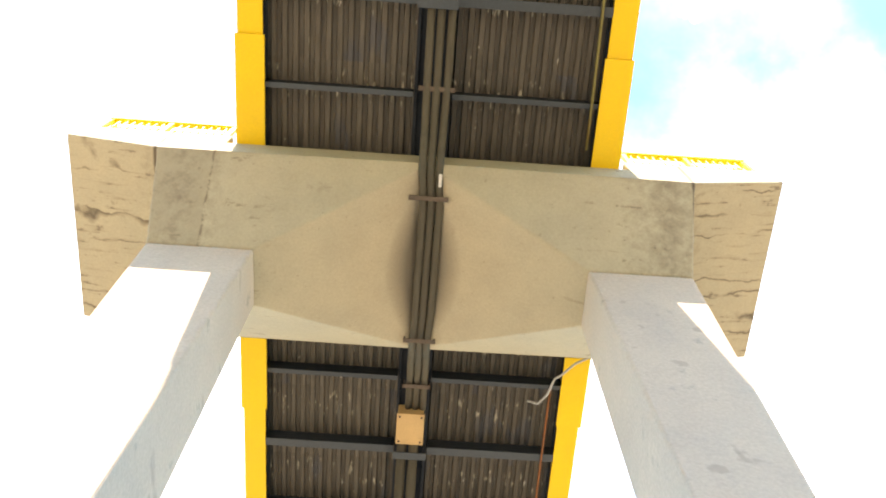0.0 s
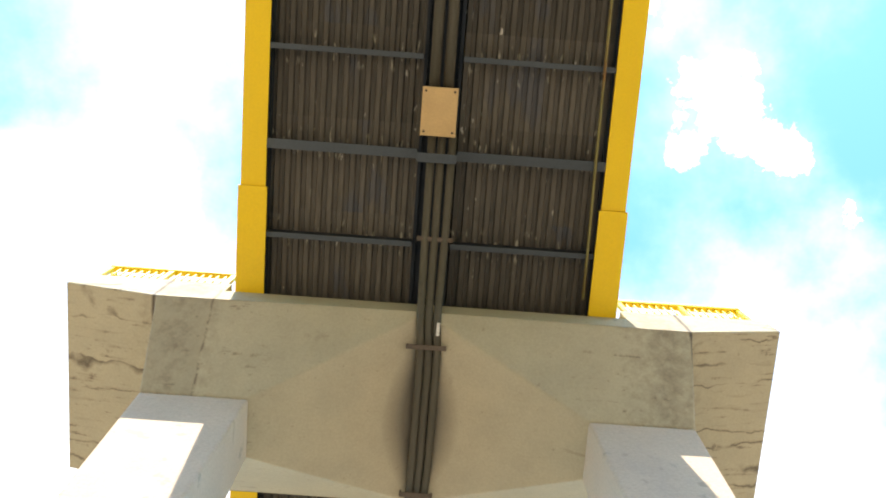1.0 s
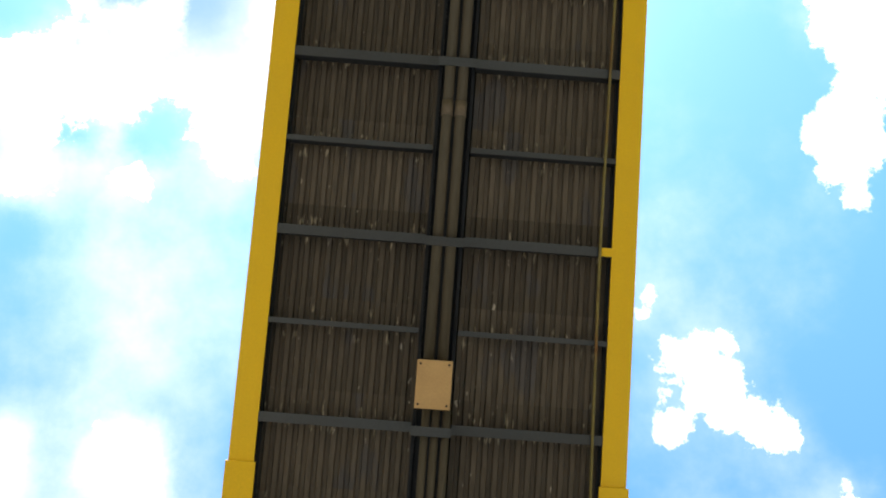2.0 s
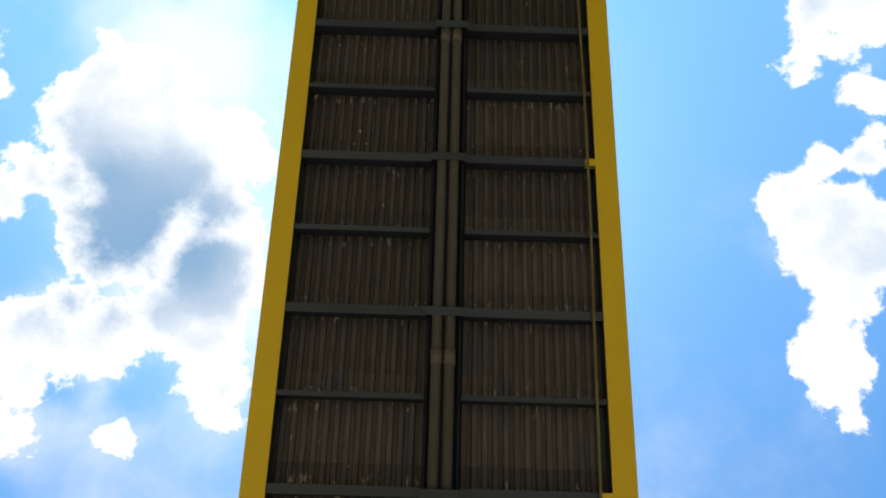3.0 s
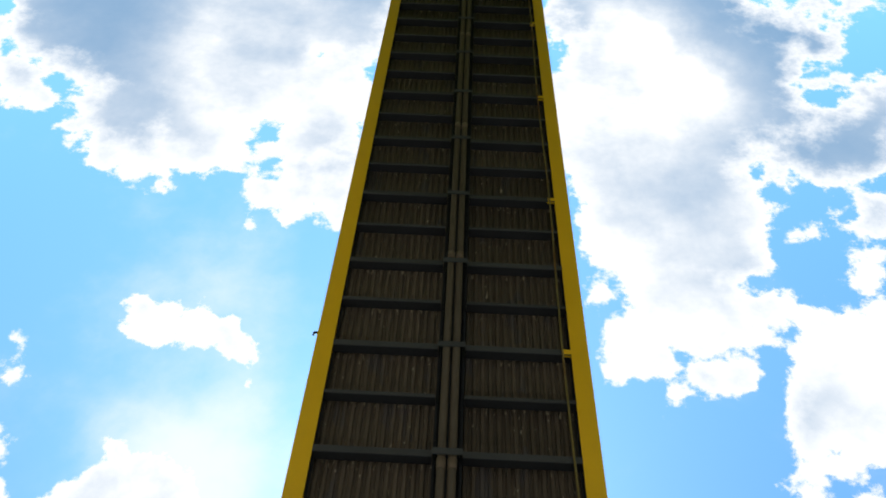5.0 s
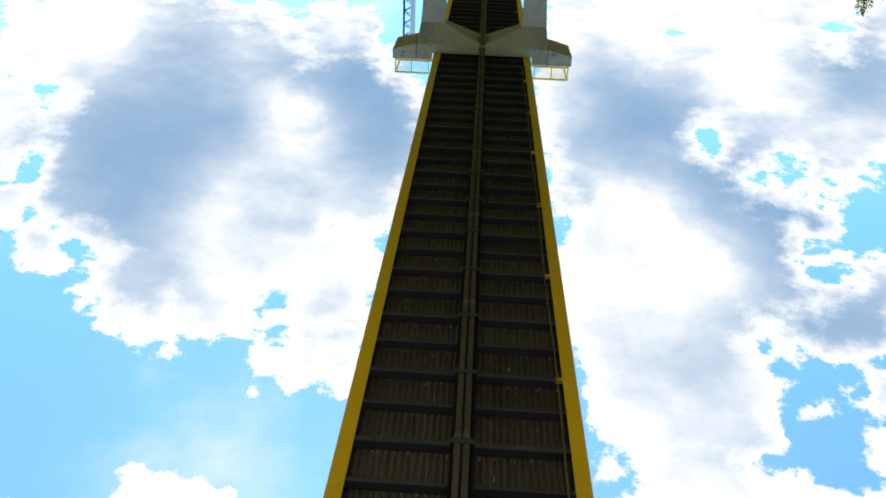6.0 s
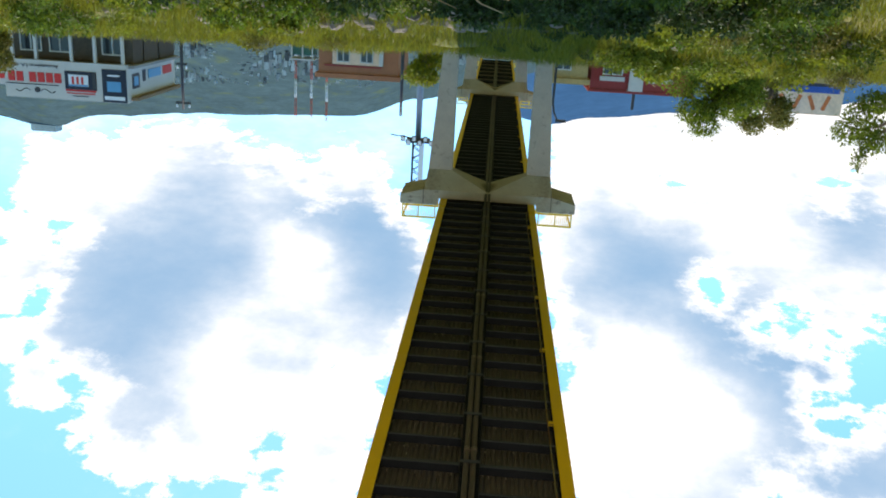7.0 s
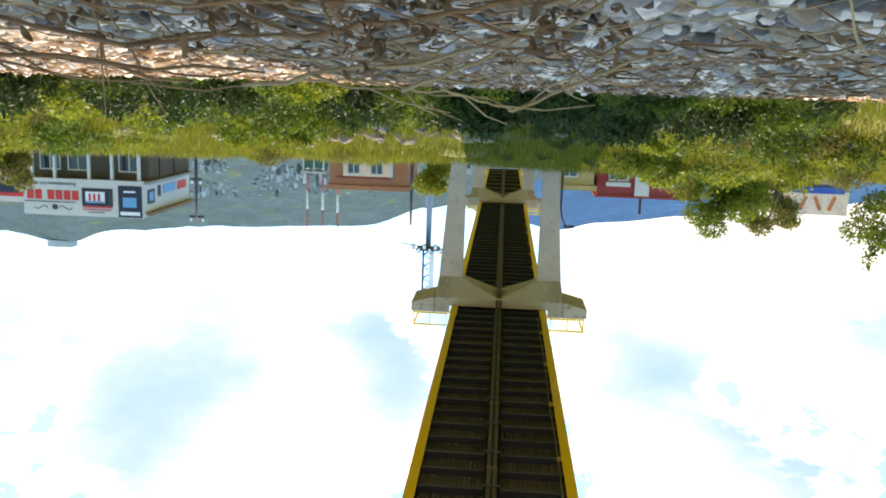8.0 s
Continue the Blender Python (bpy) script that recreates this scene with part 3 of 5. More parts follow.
def build_ground():
    gx = graded(4, 0.14, 3200, 1.12)
    xs = [-v for v in gx[:0:-1]] + gx
    gy = graded(12, 0.16, 3200, 1.07)
    gyp = graded(1, 0.3, 900, 1.25)
    ys = [-v for v in gy[:0:-1]] + gyp
    verts = [(x, y, lift(x, y)) for y in ys for x in xs]
    w = len(xs)
    faces = [(j * w + i, j * w + i + 1, (j + 1) * w + i + 1, (j + 1) * w + i) for j in range(len(ys) - 1) for i in range(w - 1)]
    me = bpy.data.meshes.new("ground")
    me.from_pydata(verts, [], faces)
    me.shade_smooth()
    m = material("gravelly_soil", (0.30, 0.245, 0.18), 0.95, light=1.4, dark=0.55, fine=38, coarse=3, bump=0.6, size=0.02, stain=(0.16, 0.12, 0.075), stain_scale=2.3, stain_from=0.5, spec=0.1)
    n, l = m.node_tree.nodes, m.node_tree.links
    b = n["Principled BSDF"]
    src = b.inputs["Base Color"].links[0].from_socket
    tc = n.new("ShaderNodeTexCoord")
    sp = n.new("ShaderNodeSeparateXYZ")
    l.new(tc.outputs["Object"], sp.inputs[0])
    r = n.new("ShaderNodeMapRange")
    r.inputs["From Min"].default_value, r.inputs["From Max"].default_value = -9.8, -11.0
    l.new(sp.outputs[1], r.inputs["Value"])
    s = n.new("ShaderNodeMixRGB")
    l.new(r.outputs[0], s.inputs[0])
    l.new(src, s.inputs[1])
    g = n.new("ShaderNodeTexNoise")
    g.inputs["Scale"].default_value, g.inputs["Detail"].default_value = 1.1, 6
    l.new(tc.outputs["Object"], g.inputs["Vector"])
    c = n.new("ShaderNodeValToRGB")
    c.color_ramp.elements[0].position, c.color_ramp.elements[0].color = 0.35, (0.06, 0.085, 0.018, 1)
    c.color_ramp.elements[1].position, c.color_ramp.elements[1].color = 0.68, (0.19, 0.17, 0.06, 1)
    l.new(g.outputs[0], c.inputs[0])
    l.new(c.outputs[0], s.inputs[2])
    l.new(s.outputs[0], b.inputs["Base Color"])
    me.materials.append(m)
    tagged(new("ground", me), "gravel ground with a grassy bank rising to the road", "ground", "", "structure")


build_ground()


# ---- footbridge ----
H = 6.9          # underside of the girders
BAY = 1.435      # spacing of the main cross beams
PIERS = (1.965, -27.6, -54.3, -80.0)
SHEETZ = H + 0.145


def beam_mesh(side, wide, deep):
    bm = bmesh.new()
    x0, x1 = (-1.382, -0.15) if side < 0 else (0.15, 1.382)
    bx(bm, x0, x1, 0, wide, 0, 0.012)
    n = len(bm.faces)
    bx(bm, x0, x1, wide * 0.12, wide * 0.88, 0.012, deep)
    # beam sides share the flange's paint; their shade is put in as a darker colour
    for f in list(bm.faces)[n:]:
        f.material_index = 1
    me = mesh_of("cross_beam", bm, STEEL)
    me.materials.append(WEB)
    return me


def sheet_mesh(side, length):
    """A trapezoidal steel sheet; its ribs run along the bridge."""
    bm = bmesh.new()
    a, b = (-1.30, -0.12) if side < 0 else (0.12, 1.30)
    n = 14
    p = (b - a) / n
    prof = []
    for i in range(n):
        x = a + i * p
        prof += [(x, 0.024), (x + 0.34 * p, 0.024), (x + 0.46 * p, 0.0), (x + 0.88 * p, 0.0)]
    prof.append((b, 0.024))
    lo = [[bm.verts.new((x, y, z)) for x, z in prof] for y in (0, length)]
    for i in range(len(prof) - 1):
        bm.faces.new((lo[0][i], lo[0][i + 1], lo[1][i + 1], lo[1][i]))
    return mesh_of("deck_sheet", bm, SHEET, clean=False)


MAIN = {s: beam_mesh(s, 0.075, 0.142) for s in (-1, 1)}
THIN = {s: beam_mesh(s, 0.042, 0.142) for s in (-1, 1)}
PLATE = {s: sheet_mesh(s, BAY / 2) for s in (-1, 1)}
bm = bmesh.new()
bx(bm, 1.30, 1.39, 0.004, 0.071, -0.003, 0.05)
END = mesh_of("beam_end", bm, YELLOW)
bm = bmesh.new()
bx(bm, 0, 0.03, -0.05, 0.05, 0, 0.09)
tube(bm, [(0.03, 0, 0.045), (-0.05, 0, 0.045)], 0.026, 10)
LUG = mesh_of("lug", bm, DARKM)


def girder(parent, side, y0, y1):
    a = [(1.30, 0), (1.49, 0), (1.49, 0.022), (1.407, 0.022), (1.407, 0.40), (1.49, 0.40), (1.49, 0.42), (1.30, 0.42), (1.30, 0.40), (1.395, 0.40), (1.395, 0.022), (1.30, 0.022)]
    bm = prism(bmesh.new(), [(side * x, H + z) for x, z in a], y0, y1)
    g = part("girder", bm, YELLOW, parent, "yellow painted steel edge girder")
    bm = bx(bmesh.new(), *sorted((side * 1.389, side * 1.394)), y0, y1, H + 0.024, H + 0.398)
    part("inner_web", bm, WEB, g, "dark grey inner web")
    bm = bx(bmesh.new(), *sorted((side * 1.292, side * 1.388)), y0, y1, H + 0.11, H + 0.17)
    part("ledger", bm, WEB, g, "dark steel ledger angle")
    for a, b in ((y0, y0 + 1.61), (y1 - 1.61, y1)):
        bm = bx(bmesh.new(), *sorted((side * 1.283, side * 1.505)), a, b, H - 0.022, H - 0.001)
        part("cover_plate", bm, YELLOW, g)
    return g


def span(y0, y1, mains, thins, name):
    """One span: girders, cross beams, decking and slab. mains, thins: where the beams lie along the bridge."""
    s = thing("bridge_span", name, "footbridge")
    for side in (-1, 1):
        girder(s, side, y0, y1)
    for k, y in enumerate(mains):
        for side in (-1, 1):
            part("cross_beam", MAIN[side], None, s).location = (0, y - 0.022, H + 0.004)
            q = part("lug", LUG, None, s)
            q.location = (side * 1.352, y + 0.55, H + 0.03)
            q.scale = (side, 1, 1)
        if k % 2:
            part("beam_end", END, None, s, "yellow painted beam end").location = (-0.09, y - 0.022, H)
    for y in thins:
        for side in (-1, 1):
            part("cross_beam", THIN[side], None, s).location = (0, y - 0.016, H + 0.006)
    n = max(1, round((y1 - y0) / (BAY / 2)))
    for i in range(n):
        for side in (-1, 1):
            q = part("deck_sheet", PLATE[side], None, s)
            q.location = (0, y0 + i * (y1 - y0) / n, SHEETZ + 0.002 * (i % 2))
            q.scale = (1, (y1 - y0) / n / (BAY / 2) * 1.01, 1)
    part("slab", bx(bmesh.new(), -1.535, 1.535, y0, y1, H + 0.425, H + 0.52), SLAB, s, "grey concrete walkway slab")
    part("infill", bx(bmesh.new(), -1.30, 1.30, y0, y1, H + 0.19, H + 0.42), SLAB, s)
    # an added dark sheet stands for the shade in the gap above the conduits
    part("centre_plate", bx(bmesh.new(), -0.119, 0.119, y0, y1, H + 0.125, H + 0.16), WEB, s, "dark plate added to keep the gap over the conduits dark")
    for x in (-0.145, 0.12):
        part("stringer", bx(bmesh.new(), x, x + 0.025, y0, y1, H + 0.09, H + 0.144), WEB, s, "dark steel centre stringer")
    return s


def beams_between(first, last, step):
    out = []
    y = first
    while (y - last) * step < 0:
        out.append(y)
        y += step
    return out


span(-27.595, 1.96, beams_between(0.0, -26.7, -BAY), beams_between(BAY / 2, -26.7, -BAY), "steel footbridge span with ribbed underside and yellow girders")
span(1.97, 13.5, beams_between(3.918, 13.3, BAY), beams_between(3.20, 13.3, BAY), "steel footbridge span carried over the twin-leg pier")
span(-54.295, -27.605, beams_between(-29.5, -53.3, -BAY), beams_between(-28.8, -53.3, -BAY), "steel footbridge span with dark ribbed underside beyond the pier")
span(-80, -54.305, beams_between(-56.2, -79.0, -BAY * 2), beams_between(-55.5, -79.0, -BAY * 2), "dark steel footbridge span near the bridge end")


# ---- piers ----
def build_pier(y):
    p = thing("bridge_pier", "concrete bridge pier with hammerhead cap and two tapered legs", "pier", "bridge piers", at=(0, y, 0))
    f, zs, zb, zl, zt = 0.775, 6.6, 6.872, 6.05, 7.1
    bm = bmesh.new()
    prism(bm, [(-1.58, zs), (1.58, zs), (1.58, zb), (-1.58, zb)], -f, f, skip=(0, 1, 3))
    for s in (-1, 1):
        o = [(1.58, zs), (2.03, zs), (2.79, 6.80), (2.79, zt), (1.58, zt), (1.58, zb)]
        prism(bm, [(s * x, z) for x, z in o], -f, f, skip=(0, 5))
        # haunch down to the leg: the soffit falls from the middle and from both long edges
        lo = [(s * x, yy, zl) for x, yy in ((1.20, -0.222), (1.965, -0.222), (1.965, 0.222), (1.20, 0.222))]
        hi = [(s * x, yy, zs) for x, yy in ((0.0, -f), (2.03, -f), (2.03, f), (0.0, f))]
        v = [bm.verts.new(c) for c in lo + hi]
        for i in range(4):
            j = (i + 1) % 4
            if i != 3:
                bm.faces.new((v[i], v[j], v[4 + j], v[4 + i]))
        bm.faces.new((v[3], v[0], v[4], v[7]))
        bm.faces.new((v[0], v[1], v[2], v[3]))
    bmesh.ops.remove_doubles(bm, verts=bm.verts, dist=0.001)
    bmesh.ops.recalc_face_normals(bm, faces=bm.faces)
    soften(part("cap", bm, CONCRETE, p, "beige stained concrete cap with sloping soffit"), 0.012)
    for s in (-1, 1):
        bm = bmesh.new()
        # towards the ground the legs narrow on their outer side and deepen along the bridge
        lo = [(s * x, yy, -0.4) for x, yy in ((1.22, -0.41), (1.47, -0.41), (1.47, 0.41), (1.22, 0.41))]
        hi = [(s * x, yy, zl - 0.002) for x, yy in ((1.20, -0.222), (1.965, -0.222), (1.965, 0.222), (1.20, 0.222))]
        v = [bm.verts.new(c) for c in lo + hi]
        for q in ((0, 1, 5, 4), (1, 2, 6, 5), (2, 3, 7, 6), (3, 0, 4, 7), (3, 2, 1, 0), (4, 5, 6, 7)):
            bm.faces.new([v[i] for i in q])
        soften(part("leg", bm, COLUMN, p, "white painted tapered concrete leg"), 0.018)
    return p


pier = build_pier(PIERS[0])
for y in PIERS[1:]:
    copy_thing(pier, pose(0, y, 0))


def build_rail():
    """A low yellow guard round the end of a wing; x runs outwards."""
    r = thing("guard_rail", "low yellow steel guard rail on the pier wing", "railing", "pier guard rails")
    z0, z1, y = 0.02, 0.46, -0.73
    part("bottom_bar", bx(bmesh.new(), 1.64, 2.72, y - 0.02, y + 0.02, z0, z0 + 0.04), YELLOW, r)
    part("top_bar", bx(bmesh.new(), 1.64, 2.72, y - 0.025, y + 0.025, z1 - 0.05, z1), YELLOW, r)
    part("side_bar", bx(bmesh.new(), 2.68, 2.72, y + 0.026, 0.70, z1 - 0.05, z1), YELLOW, r)
    part("side_bar", bx(bmesh.new(), 2.68, 2.72, y + 0.026, 0.70, z0, z0 + 0.04), YELLOW, r)
    part("bottom_bar", bx(bmesh.new(), 1.64, 2.72, 0.71, 0.75, z0, z0 + 0.04), YELLOW, r)
    part("top_bar", bx(bmesh.new(), 1.64, 2.72, 0.705, 0.755, z1 - 0.05, z1), YELLOW, r)
    for x in (1.64, 2.17, 2.68):
        part("post", bx(bmesh.new(), x, x + 0.04, 0.712, 0.748, 0.0, z1 - 0.051), YELLOW, r)
        part("post", bx(bmesh.new(), x, x + 0.04, y - 0.018, y + 0.018, 0.0, z1 - 0.051), YELLOW, r)
    bars = bmesh.new()
    tube(bars, [(0, 0, z0 + 0.041), (0, 0, z1 - 0.051)], 0.009, 6)
    me = mesh_of("baluster", bars, YELLOW)
    for i in range(1, 8):
        for x in (1.66 + i * 0.064, 2.19 + i * 0.062):
            for yy in (y, 0.73):
                part("baluster", me, None, r).location = (x, yy, 0)
    return r


rail = build_rail()
rail.matrix_basis = pose(0, PIERS[0], 7.1)
done = False
for y in PIERS:
    for s in (1, -1):
        if done:
            # the other wing takes the same rail, mirrored by its scale
            c = copy_thing(rail, pose(0, y, 7.1))
            c.scale = (s, 1, 1)
        done = True


# ---- conduits under the deck ----
def conduit(pts, r, label):
    c = single("conduit", tube(bmesh.new(), pts, r, 12), CONDUIT, label, "pipe", "conduits under the deck")
    # screwed couplings on the straight runs
    for a, b in zip(pts, pts[1:]):
        a, b = Vector(a), Vector(b)
        if (b - a).length > 4:
            n = int((b - a).length / 3.05)
            for i in range(n):
                m = a.lerp(b, (i + 0.63) / n)
                d = (b - a).normalized() * 0.06
                part("coupling", tube(bmesh.new(), [m - d, m + d], r + 0.006, 12), COUPLE, c, "pale pipe coupling")
    return c


def strap(y, z, half, x=0.0):
    bm = bx(bmesh.new(), x - half, x + half, y - 0.018, y + 0.018, z - 0.008, z)
    for s in (-1, 1):
        tube(bm, [(x + s * half * 0.93, y, z - 0.02), (x + s * half * 0.93, y, z + 0.10)], 0.007, 6)
    return single("pipe_clamp", bm, STRAP, "rusty steel clamp bar holding the conduits", "clamp", "conduit clamps")


PZ = H - 0.004
for x in (-0.056, 0.049):
    conduit([(x, -0.50, PZ), (x, -13.0, PZ), (x, -26.2, PZ), (x, -26.95, PZ - 0.30), (x, -28.3, PZ - 0.30), (x, -29.2, PZ), (x, -79, PZ)], 0.042, "dusty grey steel conduit along the deck underside")
    conduit([(x - 0.02, 3.82, PZ), (x - 0.02, 13.3, PZ)], 0.045, "dusty grey steel conduit along the deck underside")
for i, x in enumerate((-0.047, 0.029, 0.110)):
    c = 0.8 * x
    conduit([(x, -0.14, PZ), (x, 0.55, PZ - 0.01), (x * 0.9, 0.95, PZ - 0.08), (x * 0.8, 1.22, PZ - 0.33), (c + 0.02, 1.5, PZ - 0.36), (c + 0.01, 2.4, PZ - 0.36), (x * 0.72, 2.72, PZ - 0.33),
             (x * 0.8, 2.98, PZ - 0.1), (x * 0.8, 3.2, PZ - 0.01), (x * 0.8, 3.50, PZ)], 0.031, "grey conduit bent round the pier cap soffit")
for y, z, half, x in ((0.66, PZ - 0.045, 0.14, 0.03), (1.42, PZ - 0.40, 0.15, 0.02), (2.62, PZ - 0.40, 0.13, 0.02), (3.24, PZ - 0.05, 0.12, 0.02)):
    strap(y, z, half, x)
bm = bx(bmesh.new(), -0.15, 0.15, 0, 0.07, -0.012, 0)
SADDLE = mesh_of("pipe_saddle", bm, STEEL)
first = tagged(new("pipe_saddle", SADDLE), "grey steel strap crossing under the conduits", "strap", "conduit saddles")
first.location = (0, 0.0, H - 0.055)
for y in beams_between(-BAY, -26, -BAY) + [3.918, 3.918 + BAY, 3.918 + 2 * BAY] + beams_between(-29.5, -53, -BAY):
    copy_thing(first, pose(0, y, H - 0.055))


def junction_box(y0, y1, half):
    j = thing("junction_box", "beige enamelled junction box under the conduits", "electrical box", "junction boxes")
    soften(part("body", bx(bmesh.new(), -half, half, y0, y1, H - 0.10, H + 0.045), BOXM, j), 0.008)
    soften(part("lid", bx(bmesh.new(), -half - 0.006, half + 0.006, y0 - 0.006, y1 + 0.006, H - 0.116, H - 0.1005), BOXM, j, "beige lid with dark screws"), 0.004)
    for x in (0.02 - half, half - 0.02):
        for y in (y0 + 0.025, y1 - 0.025):
            part("screw", tube(bmesh.new(), [(x, y, H - 0.124), (x, y, H - 0.1165)], 0.009, 8), DARKM, j)
    return j


junction_box(-0.49, -0.14, 0.127).location.x = -0.006
junction_box(3.49, 3.79, 0.115).location.x = -0.01

single("pipe_label", bx(bmesh.new(), 0.088, 0.112, 1.23, 1.33, PZ - 0.385, PZ - 0.378), material("white_sleeve", (0.7, 0.68, 0.62), 0.6), "white paper tag stuck on the conduit", "label")
# a loose rod hung under the beam ends, and a slack grey cable
ROD = material("olive_rod", (0.20, 0.17, 0.055), 0.6, 0.2, fine=20, coarse=1.2, stain=(0.17, 0.07, 0.02), stain_scale=0.9, stain_from=0.5)
pts = [(1.215 + 0.012 * math.sin(y * 1.1), y, H - 0.016 - 0.012 * abs(math.sin(y * math.pi / BAY))) for y in [1.06 - 0.36 * i for i in range(76)]]
single("hanging_rod", tube(bmesh.new(), pts, 0.011, 6), ROD, "thin olive rod hung along the beam ends", "rod", "loose rods")
pts = [(1.19, 3.2 + 0.4 * i, H - 0.014) for i in range(24)]
single("hanging_rod", tube(bmesh.new(), pts, 0.009, 6), material("rusty_rod", (0.24, 0.09, 0.03), 0.7), "thin rusty rod hung along the beam ends", "rod", "loose rods")
pts = [(1.50, 2.86, H - 0.03), (1.36, 2.90, H - 0.10), (1.25, 3.0, H - 0.13), (1.20, 3.06, H - 0.10), (1.15, 3.20, H - 0.13), (1.08, 3.30, H - 0.12), (1.00, 3.32, H - 0.05)]
single("loose_cable", tube(bmesh.new(), pts, 0.011, 6), material("pale_cable", (0.42, 0.41, 0.38), 0.6), "slack pale grey cable hanging by the pier", "cable")
bm = tube(bmesh.new(), [(-1.49, -7.3, H + 0.02), (-1.53, -7.3, H + 0.02), (-1.545, -7.3, H + 0.06)], 0.014, 8)
single("hook", bm, DARKM, "small dark hook on the girder flange edge", "hook")

# ---- gravel, stones and twigs ----
STONE = material("pale_limestone", (0.49, 0.42, 0.335), 0.85, light=1.3, dark=0.65, fine=60, coarse=14, bump=0.3, size=0.004, island=0.2)


def stone_colours(m):
    """Each pebble takes one of several rock colours."""
    n, l = m.node_tree.nodes, m.node_tree.links
    b = n["Principled BSDF"]
    src = b.inputs["Base Color"].links[0].from_socket
    g = n.new("ShaderNodeNewGeometry")
    c = n.new("ShaderNodeValToRGB")
    c.color_ramp.interpolation = "CONSTANT"
    for p, col in ((0.0, (0.35, 0.33, 0.31)), (0.16, (0.9, 0.78, 0.62)), (0.34, (1.0, 0.97, 0.93)), (0.55, (0.6, 0.56, 0.52)), (0.72, (1.5, 1.44, 1.36)), (0.9, (0.62, 0.46, 0.32))):
        e = c.color_ramp.elements[0] if p == 0 else c.color_ramp.elements.new(p)
        e.color = (*col, 1)
    c.color_ramp.elements[-1].color = (0.62, 0.46, 0.32, 1)
    l.new(g.outputs["Random Per Island"], c.inputs[0])
    x = n.new("ShaderNodeMixRGB")
    x.blend_type, x.inputs[0].default_value = "MULTIPLY", 1
    l.new(src, x.inputs[1])
    l.new(c.outputs[0], x.inputs[2])
    l.new(x.outputs[0], b.inputs["Base Color"])


stone_colours(STONE)
COBBLE = material("grey_cobble", (0.32, 0.30, 0.275), 0.8, spec=0.2, light=1.3, dark=0.6, fine=45, coarse=9, bump=0.35, size=0.004, rnd=0.4, stain=(0.24, 0.19, 0.13), stain_scale=9, stain_from=0.58)
TWIG = material("dry_brown_twig", (0.31, 0.15, 0.06), 0.85, light=1.4, dark=0.55, fine=60, coarse=7, bump=0.5, size=0.002, rnd=0.3)
STRAW = material("pale_dry_stalk", (0.45, 0.28, 0.12), 0.8, light=1.3, dark=0.6, fine=50, coarse=6, bump=0.3, size=0.001, rnd=0.25)
DRYLEAF = material("dry_brown_leaf", (0.21, 0.10, 0.04), 0.8, light=1.4, dark=0.6, fine=40, coarse=8, rnd=0.3, island=0.3)


def stone_shape(rng, level=1):
    bm = bmesh.new()
    bmesh.ops.create_icosphere(bm, subdivisions=level, radius=1)
    s = Vector((rng.uniform(0.8, 1.25), rng.uniform(0.6, 1.0), rng.uniform(0.42, 0.75)))
    o = Vector((rng.uniform(0, 50), rng.uniform(0, 50), 0))
    for v in bm.verts:
        k = 1 + 0.38 * noise.noise(v.co * 1.5 + o)
        v.co = Vector((v.co.x * s.x, v.co.y * s.y, v.co.z * s.z)) * k
    return bm


def build_gravel():
    rng = random.Random(5)

    def kinds(level):
        out = []
        for i in range(10):
            s = stone_shape(rng, level)
            s.verts.ensure_lookup_table()
            out.append((np.array([v.co[:] for v in s.verts]), np.array([[v.index for v in f.verts] for f in s.faces])))
            s.free()
        return out

    near, far = kinds(2), kinds(1)
    vs, fs, base = [], [], 0
    for i in range(34000):
        y = -0.95 - 9.0 * rng.random() ** 2.25 if i > 500 else rng.uniform(-0.9, 1.5)
        x = rng.uniform(-1, 1) * (0.45 + 0.62 * abs(y))
        r = min(0.016 * (0.75 + 0.42 * max(0, -y - 0.7)), 0.0048 * math.exp(rng.gauss(0.27, 0.62)) * (0.8 + 0.42 * max(0, -y - 0.8)))
        a = rng.uniform(0, 6.28)
        sv, sf = (near if -2.6 < y < -0.9 else far)[i % 10]
        c, s = math.cos(a), math.sin(a)
        p = sv * r
        z = lift(x, y) + r * rng.uniform(0.0, 0.5)
        tip = rng.gauss(0, 0.25)
        q = np.stack((p[:, 0] * c - p[:, 1] * s + x, p[:, 0] * s + p[:, 1] * c + y, p[:, 2] + p[:, 0] * tip + z), 1)
        vs.append(q)
        fs.append(sf + base)
        base += len(q)
    for i in range(11000):
        x, y = rng.uniform(-9, 9), rng.uniform(-9.6, 9)
        r = rng.uniform(0.008, 0.032)
        sv, sf = far[i % 10]
        vs.append(sv * r + np.array((x, y, lift(x, y) + r * 0.2)))
        fs.append(sf + base)
        base += len(sv)
    me = bpy.data.meshes.new("gravel")
    me.from_pydata(np.concatenate(vs).tolist(), [], np.concatenate(fs).tolist())
    me.shade_smooth()
    me.materials.append(STONE)
    tagged(new("gravel", me), "loose pale grey gravel on the ground", "gravel", "", "stuff")


build_gravel()


